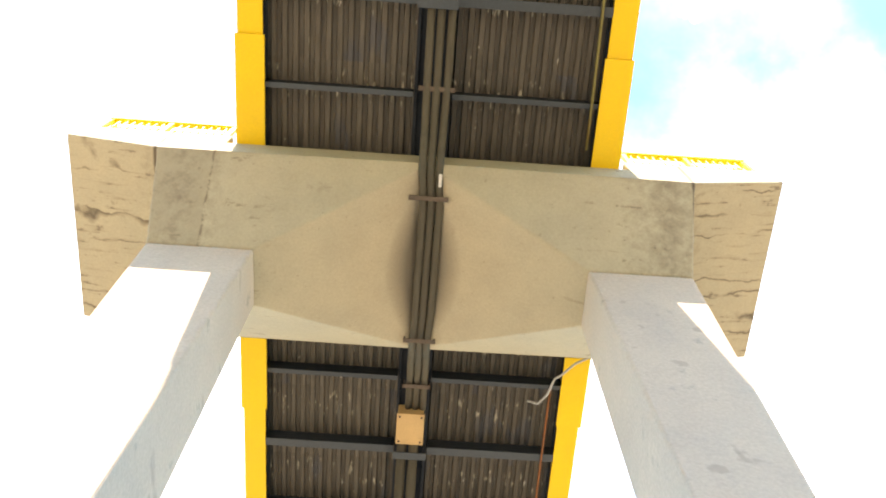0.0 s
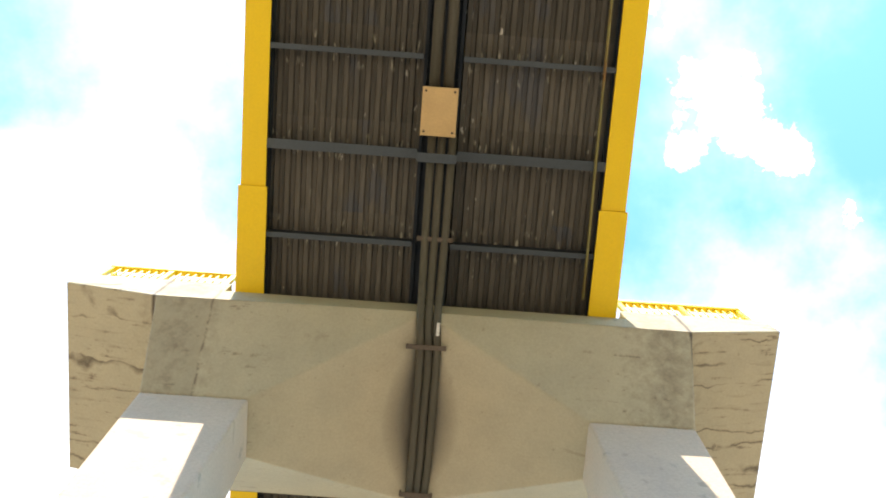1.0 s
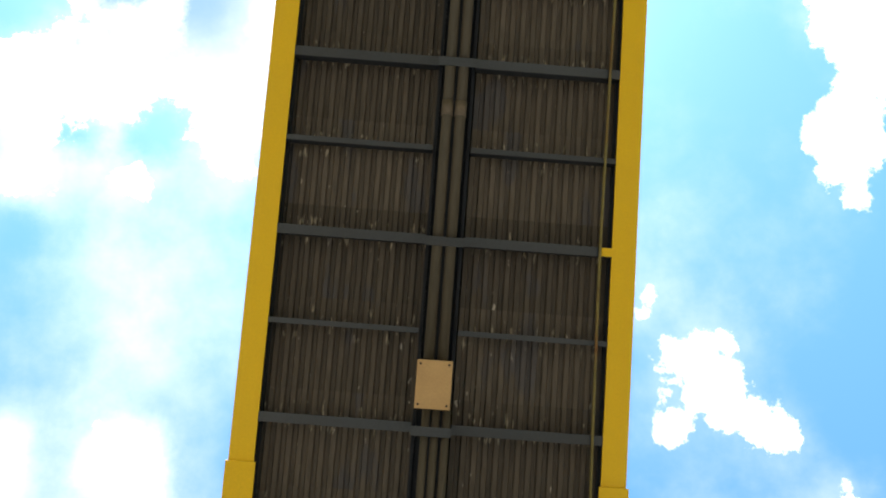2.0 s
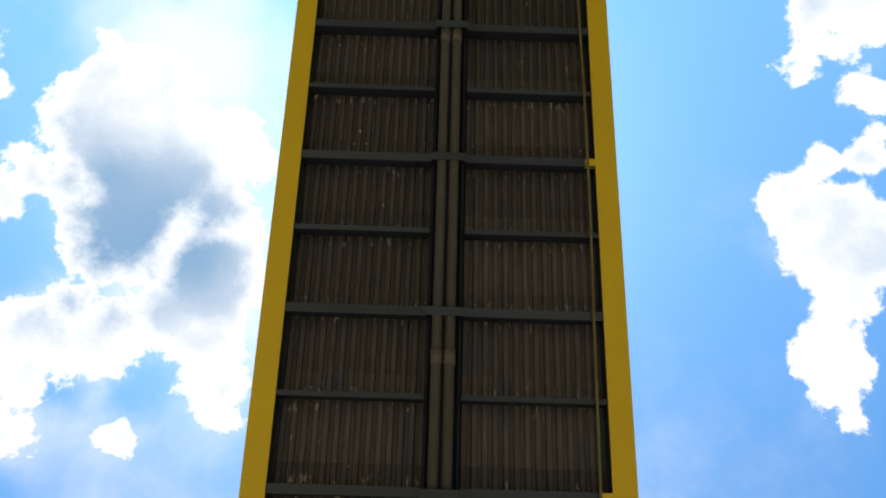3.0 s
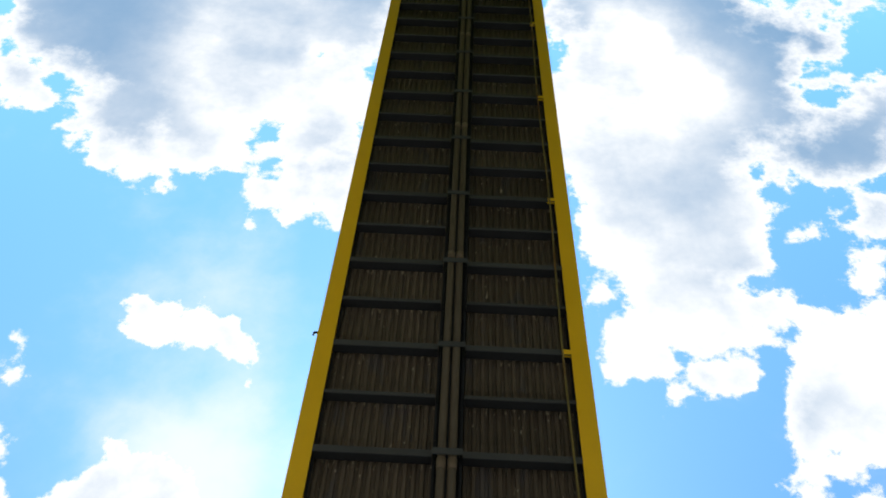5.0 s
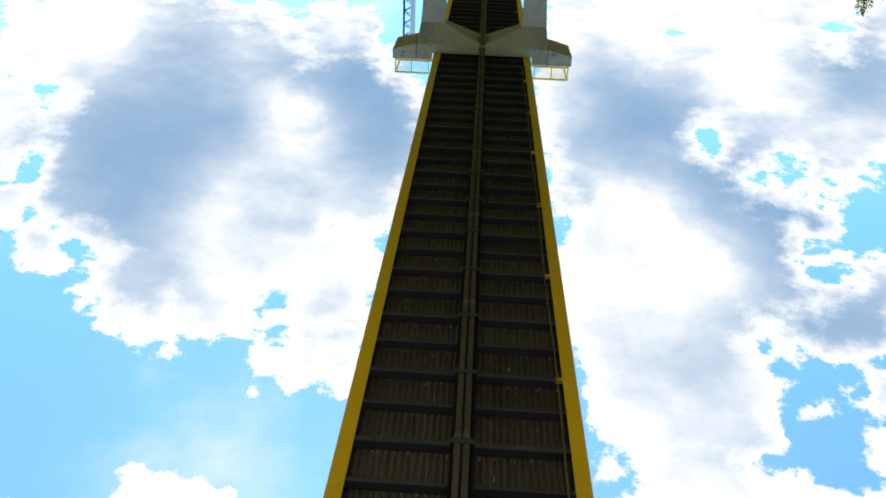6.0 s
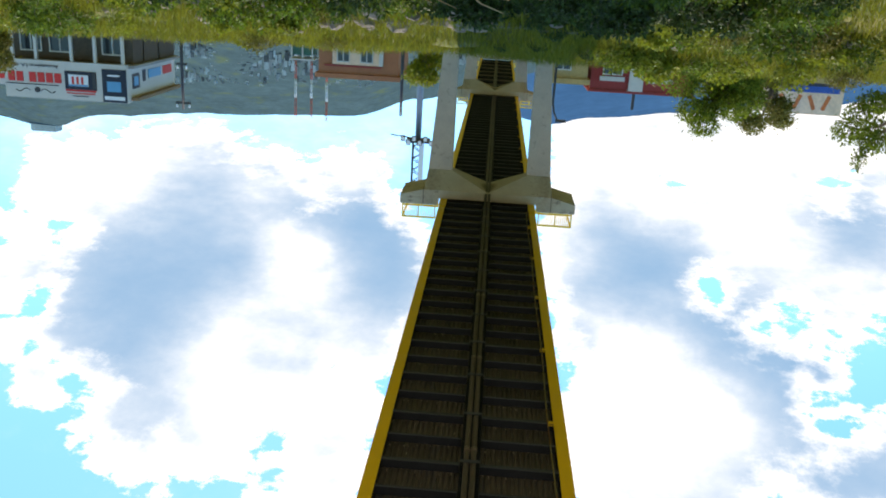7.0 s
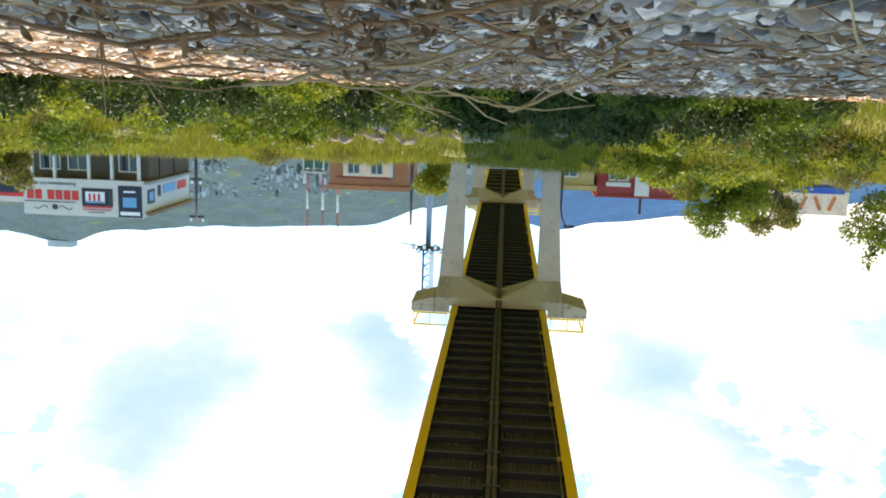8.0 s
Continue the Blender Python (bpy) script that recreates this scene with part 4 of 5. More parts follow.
def build_stones():
    rng = random.Random(11)
    kinds = []
    for i in range(9):
        b = stone_shape(rng, 2)
        for f in b.faces:
            f.smooth = True
        kinds.append(mesh_of("stone", b, COBBLE))
    for i in range(260):
        y = -1.3 - 8.2 * rng.random() ** 1.5
        x = rng.uniform(-1, 1) * (0.3 + 0.6 * abs(y + 0.6))
        r = min(0.11, rng.uniform(0.008, 0.022) * (0.6 + 0.36 * abs(y)))
        ob = tagged(new("stone", kinds[i % 9]), "rounded grey stone lying in the gravel", "stone", "stones in the gravel")
        ob.matrix_basis = pose(x, y, lift(x, y) + r * 0.25, rng.uniform(-20, 20), rng.uniform(-20, 20), rng.uniform(0, 360)) @ Matrix.Scale(r, 4)


build_stones()


def twig(a, b, bow, r, mat, seed, label="dry brown twig lying over the gravel", fork=True):
    rng = random.Random(seed)
    a, b = Vector(a), Vector(b)
    n = 14
    pts = []
    for i in range(n + 1):
        t = i / n
        p = a.lerp(b, t)
        w = (b - a).length
        p.z += bow * math.sin(math.pi * t) + 0.035 * w * noise.noise(Vector((t * 5, seed, 0))) + 0.012 * w * noise.noise(Vector((t * 16, seed, 2)))
        p.y += 0.06 * w * noise.noise(Vector((t * 3, seed, 9)))
        pts.append(p)
    bm = tube(bmesh.new(), pts, [r * 0.5 * (1 - 0.5 * i / n) * (1 + 0.5 * noise.noise(Vector((i * 0.9, seed, 4)))) for i in range(n + 1)], 7)
    if fork:
        for k in range(2):
            i = rng.randrange(3, n - 2)
            d = (pts[i + 1] - pts[i]).normalized()
            e = pts[i] + d * rng.uniform(0.05, 0.12) + Vector((rng.uniform(-0.03, 0.03), rng.uniform(-0.05, 0.05), rng.uniform(-0.03, 0.04)))
            tube(bm, [pts[i], (pts[i] + e) / 2 + Vector((0, 0, 0.006)), e], [r * 0.36, r * 0.28, r * 0.14], 5)
    return single("twig", bm, mat, label, "twig", "dry twigs")


def scatter_twigs():
    rng = random.Random(21)
    for i in range(120):
        d = 0.6 + 3.2 * rng.random() ** 1.4
        x = rng.uniform(-0.55, 0.55) * (d + 0.3)
        y = -0.65 - d
        a = rng.gauss(0, 0.45)
        w = rng.uniform(0.12, 0.5) * (0.6 + 0.3 * d)
        p = (x - w / 2 * math.cos(a), y - w / 2 * math.sin(a))
        q = (x + w / 2 * math.cos(a), y + w / 2 * math.sin(a))
        if max(p[1], q[1]) > -1.05:
            continue
        twig((*p, lift(*p) + 0.012 + rng.uniform(0, 0.02)), (*q, lift(*q) + 0.012 + rng.uniform(0, 0.03)), rng.uniform(0.0, 0.05), rng.uniform(0.0011, 0.0028), STRAW if i % 3 == 0 else TWIG, 100 + i, fork=i % 2 == 0)


scatter_twigs()


def build_litter():
    """Shreds of dry stalk and leaf strewn in drifts between the stones."""
    rng = np.random.default_rng(12)
    n = 9000
    y = -1.0 - 7.5 * rng.random(n) ** 2.0
    x = rng.uniform(-1, 1, n) * (0.4 + 0.6 * np.abs(y))
    keep = np.array([noise.noise(Vector((a * 2.2, b * 1.3, 40))) for a, b in zip(x, y)]) > -0.12
    x, y = x[keep], y[keep]
    n = len(x)
    far = 0.55 + 0.35 * np.abs(y + 0.7)
    c = np.stack((x, y, np.array([lift(a, b) for a, b in zip(x, y)]) + rng.uniform(0.006, 0.020, n) * far), 1)
    a = rng.normal(0, 0.7, n)
    ln = rng.uniform(0.008, 0.045, n) * far
    w = rng.uniform(0.0008, 0.0034, n) * far
    d = np.stack((np.cos(a), np.sin(a), rng.normal(0, 0.22, n)), 1) * ln[:, None]
    s = np.stack((-np.sin(a) * w, np.cos(a) * w, w * rng.uniform(-1, 1, n)), 1)
    up = np.stack((0 * a, 0 * a, ln * rng.uniform(-0.1, 0.25, n)), 1)
    low = np.stack((0 * a, 0 * a, -w), 1)
    v = np.stack((c - d - s, c - d + s, c + up + s, c + up - s, c + d + s * 0.4, c + d - s * 0.4, c + up + low), 1).reshape(-1, 3)
    b = np.arange(n)[:, None] * 7
    f = np.concatenate((b + [0, 1, 2], b + [0, 2, 3], b + [3, 2, 4], b + [3, 4, 5], b + [0, 6, 1], b + [5, 4, 6])).tolist()
    me = bpy.data.meshes.new("litter")
    me.from_pydata(v.tolist(), [], f)
    me.materials.append(material("dry_litter", (0.31, 0.175, 0.08), 0.85, light=1.3, dark=0.6, fine=50, coarse=6, island=0.5))
    tagged(new("litter", me), "dry brown shreds of stalk and leaf over the gravel", "litter", "", "stuff")


build_litter()


def dead_leaf(x, y, z, size, turn, seed):
    """A curled dry leaf."""
    bm = bmesh.new()
    rows = []
    for i in range(7):
        t = i / 6
        w = 0.2 * math.sin(math.pi * min(1, 0.08 + t * 0.9)) ** 0.8
        rows.append([bm.verts.new((t * size, s * w * size, size * (0.24 * math.sin(t * 4 + seed) + 7 * (s * w) ** 2 * (0.6 + 0.4 * math.sin(seed + t * 5))))) for s in (-1, -0.5, 0, 0.5, 1)])
    for r0, r1 in zip(rows, rows[1:]):
        for j in range(4):
            f = bm.faces.new((r0[j], r0[j + 1], r1[j + 1], r1[j]))
            f.smooth = True
    me = mesh_of("dead_leaf", bm, DRYLEAF)
    ob = tagged(new("dead_leaf", me), "curled dry brown leaf caught on the gravel", "leaf", "dry leaves")
    ob.matrix_basis = pose(x, y, z, *turn)
    sm = ob.modifiers.new("thick", "SOLIDIFY")
    sm.thickness = 0.0008
    return ob


def arch(parent, a, b, bow, r, mat, seed):
    a, b = [(p[0], p[1], max(p[2], 0.102)) for p in (a, b)]
    q = twig(a, b, bow * 0.5, r, mat, seed)
    for key in ("label", "category", "group"):
        del q[key]
    q.parent = parent
    return q


# a dead branch sprawled over the gravel; its ends dip to the ground at both sides
dead = thing("dead_branch", "dry brown dead branch sprawling over the gravel", "branch")
arch(dead, (-0.75, -1.25, 0.02), (-0.288, -1.52, 0.176), 0.045, 0.0058, TWIG, 1)
arch(dead, (-0.82, -1.40, 0.03), (-0.362, -1.706, 0.172), 0.05, 0.0050, TWIG, 2)
arch(dead, (-0.90, -1.50, 0.04), (-0.339, -1.609, 0.189), 0.05, 0.0042, TWIG, 3)
arch(dead, (-0.339, -1.609, 0.189), (0.10, -1.30, 0.03), 0.03, 0.0052, STRAW, 4)
arch(dead, (-0.315, -1.616, 0.184), (-0.11, -1.551, 0.188), -0.008, 0.0036, STRAW, 5)
arch(dead, (-0.11, -1.551, 0.188), (-0.035, -1.604, 0.208), -0.003, 0.0032, STRAW, 6)
arch(dead, (-0.035, -1.604, 0.208), (0.165, -1.733, 0.124), -0.004, 0.0042, STRAW, 7)
arch(dead, (0.165, -1.733, 0.124), (0.56, -1.90, 0.045), 0.012, 0.0036, TWIG, 8)
arch(dead, (-0.45, -1.80, 0.06), (-0.034, -1.604, 0.206), 0.03, 0.0030, STRAW, 9)
arch(dead, (-0.144, -1.50, 0.19), (0.03, -1.36, 0.04), 0.02, 0.0042, STRAW, 10)
arch(dead, (-0.62, -1.18, 0.02), (-0.232, -1.378, 0.146), 0.05, 0.0055, TWIG, 11)
arch(dead, (-0.232, -1.378, 0.146), (0.02, -1.32, 0.05), 0.015, 0.0060, TWIG, 12)
arch(dead, (-0.60, -1.12, 0.02), (-0.20, -1.23, 0.13), 0.05, 0.0048, TWIG, 15)
arch(dead, (-0.441, -1.459, 0.05), (-0.430, -1.47, 0.177), 0, 0.0036, TWIG, 16)
arch(dead, (-0.414, -1.40, 0.04), (-0.400, -1.477, 0.171), 0, 0.0034, TWIG, 17)
arch(dead, (-0.038, -1.654, 0.209), (0.13, -1.80, 0.04), 0.01, 0.0030, STRAW, 18)
arch(dead, (-0.30, -1.22, 0.03), (-0.17, -1.36, 0.145), 0.01, 0.0060, TWIG, 19)
arch(dead, (-0.20, -1.25, 0.03), (-0.16, -1.42, 0.150), 0.01, 0.0046, TWIG, 20)
rng = random.Random(9)
for a, b, c in ((-0.006, -1.47, 0.125), (0.07, -1.56, 0.115), (-0.165, -1.31, 0.135), (-0.25, -1.26, 0.14), (-0.36, -1.2, 0.135), (-0.10, -1.34, 0.115),
                (-0.38, -1.32, 0.136), (-0.262, -1.32, 0.135), (-0.155, -1.32, 0.15), (-0.12, -1.32, 0.13), (-0.01, -1.32, 0.14)):
    for i in range(16):
        q = dead_leaf(a + rng.gauss(0, 0.012), b + rng.gauss(0, 0.014), c + rng.gauss(0, 0.012), rng.uniform(0.007, 0.018), (rng.uniform(0, 360), rng.uniform(-70, 70), rng.uniform(0, 360)), i + a)
        for key in ("label", "category", "group"):
            del q[key]
        q.parent = dead

rng = random.Random(3)
for i in range(26):
    d = rng.uniform(0.6, 2.3)
    x, y = rng.uniform(-0.5, 0.5) * (d + 0.2), -0.65 - d
    if y < -1.1:
        dead_leaf(x, y, lift(x, y) + 0.02, rng.uniform(0.014, 0.03), (rng.uniform(-50, 50), rng.uniform(-60, 30), rng.uniform(0, 360)), i)


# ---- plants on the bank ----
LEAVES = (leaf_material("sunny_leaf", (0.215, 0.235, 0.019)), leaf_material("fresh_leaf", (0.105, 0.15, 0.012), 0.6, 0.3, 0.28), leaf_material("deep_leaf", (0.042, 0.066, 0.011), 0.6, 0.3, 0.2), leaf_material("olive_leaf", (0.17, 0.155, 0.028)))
TREELEAF = leaf_material("tree_leaf", (0.15, 0.195, 0.018), 0.5, 0.1, 0.42)
OLIVETREE = leaf_material("olive_tree_leaf", (0.21, 0.20, 0.045), 0.4, 0.1, 0.4)
BARK = material("brown_bark", (0.16, 0.115, 0.075), 0.9, light=1.4, dark=0.5, fine=30, coarse=4, bump=0.6, size=0.01, stretch=(1, 1, 0.25))


def leaf_cloud(lumps, count, size, seed, mat, shell=0.55):
    """Small folded leaves in and on rounded lumps; lumps: centre and radii."""
    rng = np.random.default_rng(seed)
    w = np.array([l[3] * l[4] for l in lumps])
    pick = rng.choice(len(lumps), count, p=w / w.sum())
    L = np.array(lumps)[pick]
    d = rng.normal(size=(count, 3))
    d /= np.linalg.norm(d, axis=1)[:, None]
    rad = shell + (1 - shell) * rng.random(count) ** 0.6
    rad *= 1 + 0.28 * rng.normal(size=count) * (rng.random(count) < 0.25)
    c = L[:, :3] + d * L[:, [3, 3, 4]] * rad[:, None]
    ax = rng.normal(size=(count, 3)) + d * 0.7
    ax /= np.linalg.norm(ax, axis=1)[:, None]
    sd = np.cross(ax, rng.normal(size=(count, 3)))
    sd /= np.linalg.norm(sd, axis=1)[:, None]
    up = np.cross(ax, sd)
    s = size * rng.uniform(0.6, 1.35, count)[:, None]
    v = np.stack((c, c + ax * s * 0.5 + sd * s * 0.28 + up * s * 0.1, c + ax * s, c + ax * s * 0.5 - sd * s * 0.28 + up * s * 0.1), 1).reshape(-1, 3)
    b = np.arange(count)[:, None] * 4
    f = np.concatenate((b + [0, 1, 2], b + [0, 2, 3]))
    me = bpy.data.meshes.new("leaves")
    me.from_pydata(v.tolist(), [], f.tolist())
    me.materials.append(mat)
    return me


def bush_model(seed, mat, count, leaf, spread, tall):
    rng = random.Random(seed)
    b = thing("bush", "leafy green roadside bush growing on the bank", "bush", "bushes on the bank")
    lumps = []
    st = bmesh.new()
    for i in range(6):
        a = rng.uniform(0, 6.28)
        q = rng.uniform(0.1, 0.62) * spread
        h = rng.uniform(0.35, 0.95) * tall
        r = rng.uniform(0.22, 0.42) * spread
        lumps.append((q * math.cos(a), q * math.sin(a), h * 0.72, r, r * rng.uniform(0.7, 1.1)))
        tube(st, [(0.04 * math.cos(a), 0.04 * math.sin(a), -0.15), (q * 0.5 * math.cos(a + 0.3), q * 0.5 * math.sin(a + 0.3), h * 0.4), (q * math.cos(a), q * math.sin(a), h * 0.85)], [0.02, 0.014, 0.005], 5)
    part("stem", st, BARK, b)
    part("foliage", leaf_cloud(lumps, count, leaf, seed, mat), mat, b)
    return b


def plant_bank():
    rng = random.Random(8)
    models = [bush_model(40 + i, LEAVES[i % 4], (1300, 1500, 1500, 1100, 1300, 1600)[i], (0.075, 0.07, 0.085, 0.06, 0.10, 0.075)[i], (0.8, 0.7, 0.9, 0.65, 0.75, 0.95)[i], (0.75, 0.9, 1.0, 0.6, 0.85, 0.8)[i]) for i in range(6)]
    spots = []
    while len(spots) < 235:
        y = -10.6 - 12.5 * rng.random() ** 1.0
        x = rng.uniform(-1, 1) * (1.6 + 0.60 * abs(y))
        if (y < -17.4 and rng.random() < 0.86) or (-15.6 < y < -14.4 and abs(x - 0.6) > 2.2 and rng.random() < 0.6):
            continue
        spots.append((x, y))
    for i in range(34):
        spots.append((rng.uniform(-1.0, 2.8), rng.uniform(-18.0, -14.6)))
    for i in range(60):
        spots.append((rng.choice((-1, 1)) * rng.uniform(9, 21), rng.uniform(-24, -10.8)))
    for i, (x, y) in enumerate(spots):
        # under the deck only the dark-leaved bush, its colour deepening the bridge's shade
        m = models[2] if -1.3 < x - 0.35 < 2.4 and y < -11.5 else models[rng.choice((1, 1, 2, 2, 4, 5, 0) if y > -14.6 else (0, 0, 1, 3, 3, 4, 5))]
        k = rng.uniform(0.6, 1.25) * (0.46 + 0.030 * abs(y))
        if -2.4 < x < 2.8 and y < -14.6:
            k *= 0.42
        at = pose(x, y, lift(x, y) - 0.05, 0, 0, rng.uniform(0, 360))
        if i < 6:
            models[i].matrix_basis = at
            models[i].scale = (k, k, k)
        else:
            c = copy_thing(m, at)
            c.scale = (k, k, k * rng.uniform(0.8, 1.15))


plant_bank()


def build_grass():
    rng = np.random.default_rng(4)
    n = 130000
    y = -10.2 - 20.0 * rng.random(n) ** 0.62
    x = rng.uniform(-1, 1, n) * (2.0 + 0.62 * np.abs(y))
    keep = np.array([noise.noise(Vector((a * 0.5, b * 0.5, 20))) for a, b in zip(x, y)]) > -0.28
    x, y = x[keep], y[keep]
    n = len(x)
    z = np.array([lift(a, b) for a, b in zip(x, y)])
    h = rng.uniform(0.10, 0.34, n) * np.where(y < -17, 1.1, 0.7)
    a = rng.uniform(0, 6.28, n)
    w = rng.uniform(0.006, 0.016, n)
    lean = rng.normal(0, 0.38, (n, 2)) * h[:, None]
    p = np.stack((x, y, z - 0.03), 1)
    sd = np.stack((np.cos(a) * w, np.sin(a) * w, 0 * a), 1)
    mid = p + np.stack((lean[:, 0] * 0.3, lean[:, 1] * 0.3, h * 0.6), 1)
    top = p + np.stack((lean[:, 0], lean[:, 1], h), 1)
    v = np.stack((p - sd, p + sd, mid + sd * 0.7, mid - sd * 0.7, top), 1).reshape(-1, 3)
    b = np.arange(n)[:, None] * 5
    f = [t for t in np.concatenate((b + [0, 1, 2], b + [0, 2, 3], b + [3, 2, 4])).tolist()]
    me = bpy.data.meshes.new("grass")
    me.from_pydata(v.tolist(), [], f)
    me.materials.append(leaf_material("yellow_green_grass", (0.195, 0.195, 0.018), 0.4, 0.0, 0.4))
    tagged(new("grass", me), "tall yellow-green grass covering the bank", "grass", "", "stuff")


build_grass()

# broken pale rock showing through the bank
RUBBLE = material("bank_rubble", (0.24, 0.19, 0.14), 0.9, light=1.4, dark=0.5, fine=14, coarse=3, bump=0.6, size=0.02, rnd=0.35)
rng = random.Random(31)
rocks = [mesh_of("rock", stone_shape(rng, 2), RUBBLE) for i in range(5)]
for i in range(44):
    y = rng.uniform(-19.5, -16.5)
    x = rng.choice((rng.gauss(-2.6, 1.0), rng.gauss(-6.3, 1.2), rng.uniform(-9, 9)))
    r = rng.uniform(0.10, 0.30)
    ob = tagged(new("rock", rocks[i % 5]), "pale brown rock half buried in the bank", "rock", "rocks in the bank")
    ob.matrix_basis = pose(x, y, lift(x, y) + 0.12 * r + 0.1, rng.uniform(-25, 25), rng.uniform(-25, 25), rng.uniform(0, 360)) @ Matrix.Scale(r, 4)


def build_kerb():
    k = thing("kerb", "low weathered concrete kerb along the bank under the bridge", "kerb")
    m = material("weathered_kerb", (0.19, 0.17, 0.14), 0.9, light=1.3, dark=0.6, fine=20, coarse=2, bump=0.4)
    for i in range(9):
        x = -3.2 + i * 0.8
        soften(part("kerbstone", bx(bmesh.new(), x, x + 0.785, -18.42, -18.26, lift(x, -18.3) - 0.2, lift(x, -18.3) + 0.15 + 0.01 * (i % 3)), m, k), 0.015)


build_kerb()


def tree(x, y, tall, lumps, count, leaf, mat, seed, label):
    rng = random.Random(seed)
    z = lift(x, y)
    t = thing("tree", label, "tree", "", at=(x, y, z))
    bm = bmesh.new()
    top = Vector((rng.uniform(-0.1, 0.1), rng.uniform(-0.1, 0.1), tall * 0.55))
    tube(bm, [(0, 0, -0.3), (0.03, 0.02, tall * 0.25), top], [0.035 * tall ** 0.9, 0.026 * tall ** 0.9, 0.016 * tall ** 0.9], 8)
    for cx, cy, cz, r, rz in lumps:
        e = Vector((cx, cy, cz))
        s = Vector((0.02, 0.01, tall * rng.uniform(0.2, 0.5)))
        tube(bm, [s, s.lerp(e, 0.5) + Vector((0, 0, 0.08 * tall)), e], [0.014 * tall ** 0.9, 0.009 * tall ** 0.9, 0.003 * tall], 6)
    part("trunk", bm, BARK, t, "brown branching trunk")
    part("crown", leaf_cloud(lumps, count, leaf, seed, mat, 0.4), mat, t, "uneven leafy crown")
    return t


def crown(seed, n, spread, low, high, r):
    g = random.Random(seed)
    out = []
    for i in range(n):
        a = g.uniform(0, 6.28)
        q = spread * g.random() ** 0.6
        k = g.uniform(0.6, 1.15) * r
        out.append((q * math.cos(a), q * math.sin(a), g.uniform(low, high), k, k * 0.8))
    return out


tree(8.6, -34.5, 4.0, crown(1, 22, 1.35, 0.3, 3.0, 0.68), 26000, 0.105, TREELEAF, 61, "rounded bright green tree above the bank")
tree(11.0, -35.5, 3.5, crown(2, 18, 1.15, 0.4, 3.0, 0.5), 16000, 0.09, OLIVETREE, 62, "thin olive green tree above the bank")
tree(7.55, -16.5, 2.3, crown(3, 26, 1.1, 0.1, 1.9, 0.30) + [(-0.8, 0.2, 1.75, 0.2, 0.25), (-0.9, 0.25, 2.15, 0.12, 0.22)], 15000, 0.062, TREELEAF, 63, "leafy young tree leaning over the bank")
tree(2.75, -20.0, 0.9, crown(4, 11, 0.85, 0.05, 0.5, 0.3), 5200, 0.075, TREELEAF, 64, "dark green shrub tree beside the pier")
tree(-2.7, -33.0, 1.9, crown(5, 8, 0.7, 0.9, 1.7, 0.38), 4560, 0.112, LEAVES[0], 65, "small bright tree beside the far pier")
tree(-20.6, -34.0, 3.6, crown(6, 10, 1.1, 0.9, 2.7, 0.5), 6080, 0.123, LEAVES[3], 66, "thin green tree before the shop")
tree(-9.5, -60.5, 4.4, crown(8, 8, 0.9, 2.6, 4.0, 0.5), 3040, 0.179, LEAVES[2], 68, "green treetop behind the brick house")
tree(-13.2, -46.0, 2.6, crown(9, 8, 0.9, 0.9, 1.9, 0.45), 3420, 0.134, LEAVES[0], 69, "bushy green tree by the roadside")

# ---- buildings across the road ----
WHITE = material("white_wall_paint", (0.58, 0.56, 0.53), 0.75, light=1.06, dark=0.88, fine=8, coarse=0.8, bump=0.1, stain=(0.5, 0.47, 0.42), stain_scale=0.9, stain_from=0.66)
BROWN = material("dark_brown_wall", (0.10, 0.075, 0.055), 0.8, fine=6, coarse=0.7)
BRICK = material("orange_brick_paint", (0.42, 0.17, 0.085), 0.85, light=1.15, dark=0.75, fine=9, coarse=0.9)
MAROON = material("maroon_paint", (0.30, 0.045, 0.04), 0.75, fine=7, coarse=0.9)
OCHRE = material("ochre_wall", (0.46, 0.33, 0.14), 0.8, fine=7, coarse=0.9)
ROOFM = material("grey_roof", (0.30, 0.29, 0.28), 0.9, fine=6, coarse=0.8)
RED = material("sign_red", (0.62, 0.035, 0.03), 0.5, light=1.05, dark=0.95, bump=0)
NAVY = material("sign_dark", (0.018, 0.022, 0.04), 0.5, light=1.05, dark=0.95, bump=0)
CYAN = material("sign_blue", (0.10, 0.32, 0.55), 0.5, light=1.05, dark=0.95, bump=0)
PALE = material("sign_pale", (0.72, 0.76, 0.80), 0.5, light=1.05, dark=0.95, bump=0)
BLUE = material("blue_awning", (0.03, 0.10, 0.42), 0.6)
PEACH = material("peach_board", (0.85, 0.60, 0.42), 0.7, fine=6, coarse=1)
ORANGE = material("orange_lettering", (0.62, 0.17, 0.05), 0.6, bump=0)
GREYP = material("galvanised_pole", (0.30, 0.31, 0.33), 0.5, 0.5, fine=12, coarse=2)
DARKP = material("dark_pole", (0.05, 0.05, 0.055), 0.6, fine=12, coarse=2)
REDP = material("red_mast_paint", (0.45, 0.08, 0.05), 0.6)
GLASS = material("dark_window_glass", (0.03, 0.035, 0.04), 0.08, light=1.05, dark=0.95, bump=0)


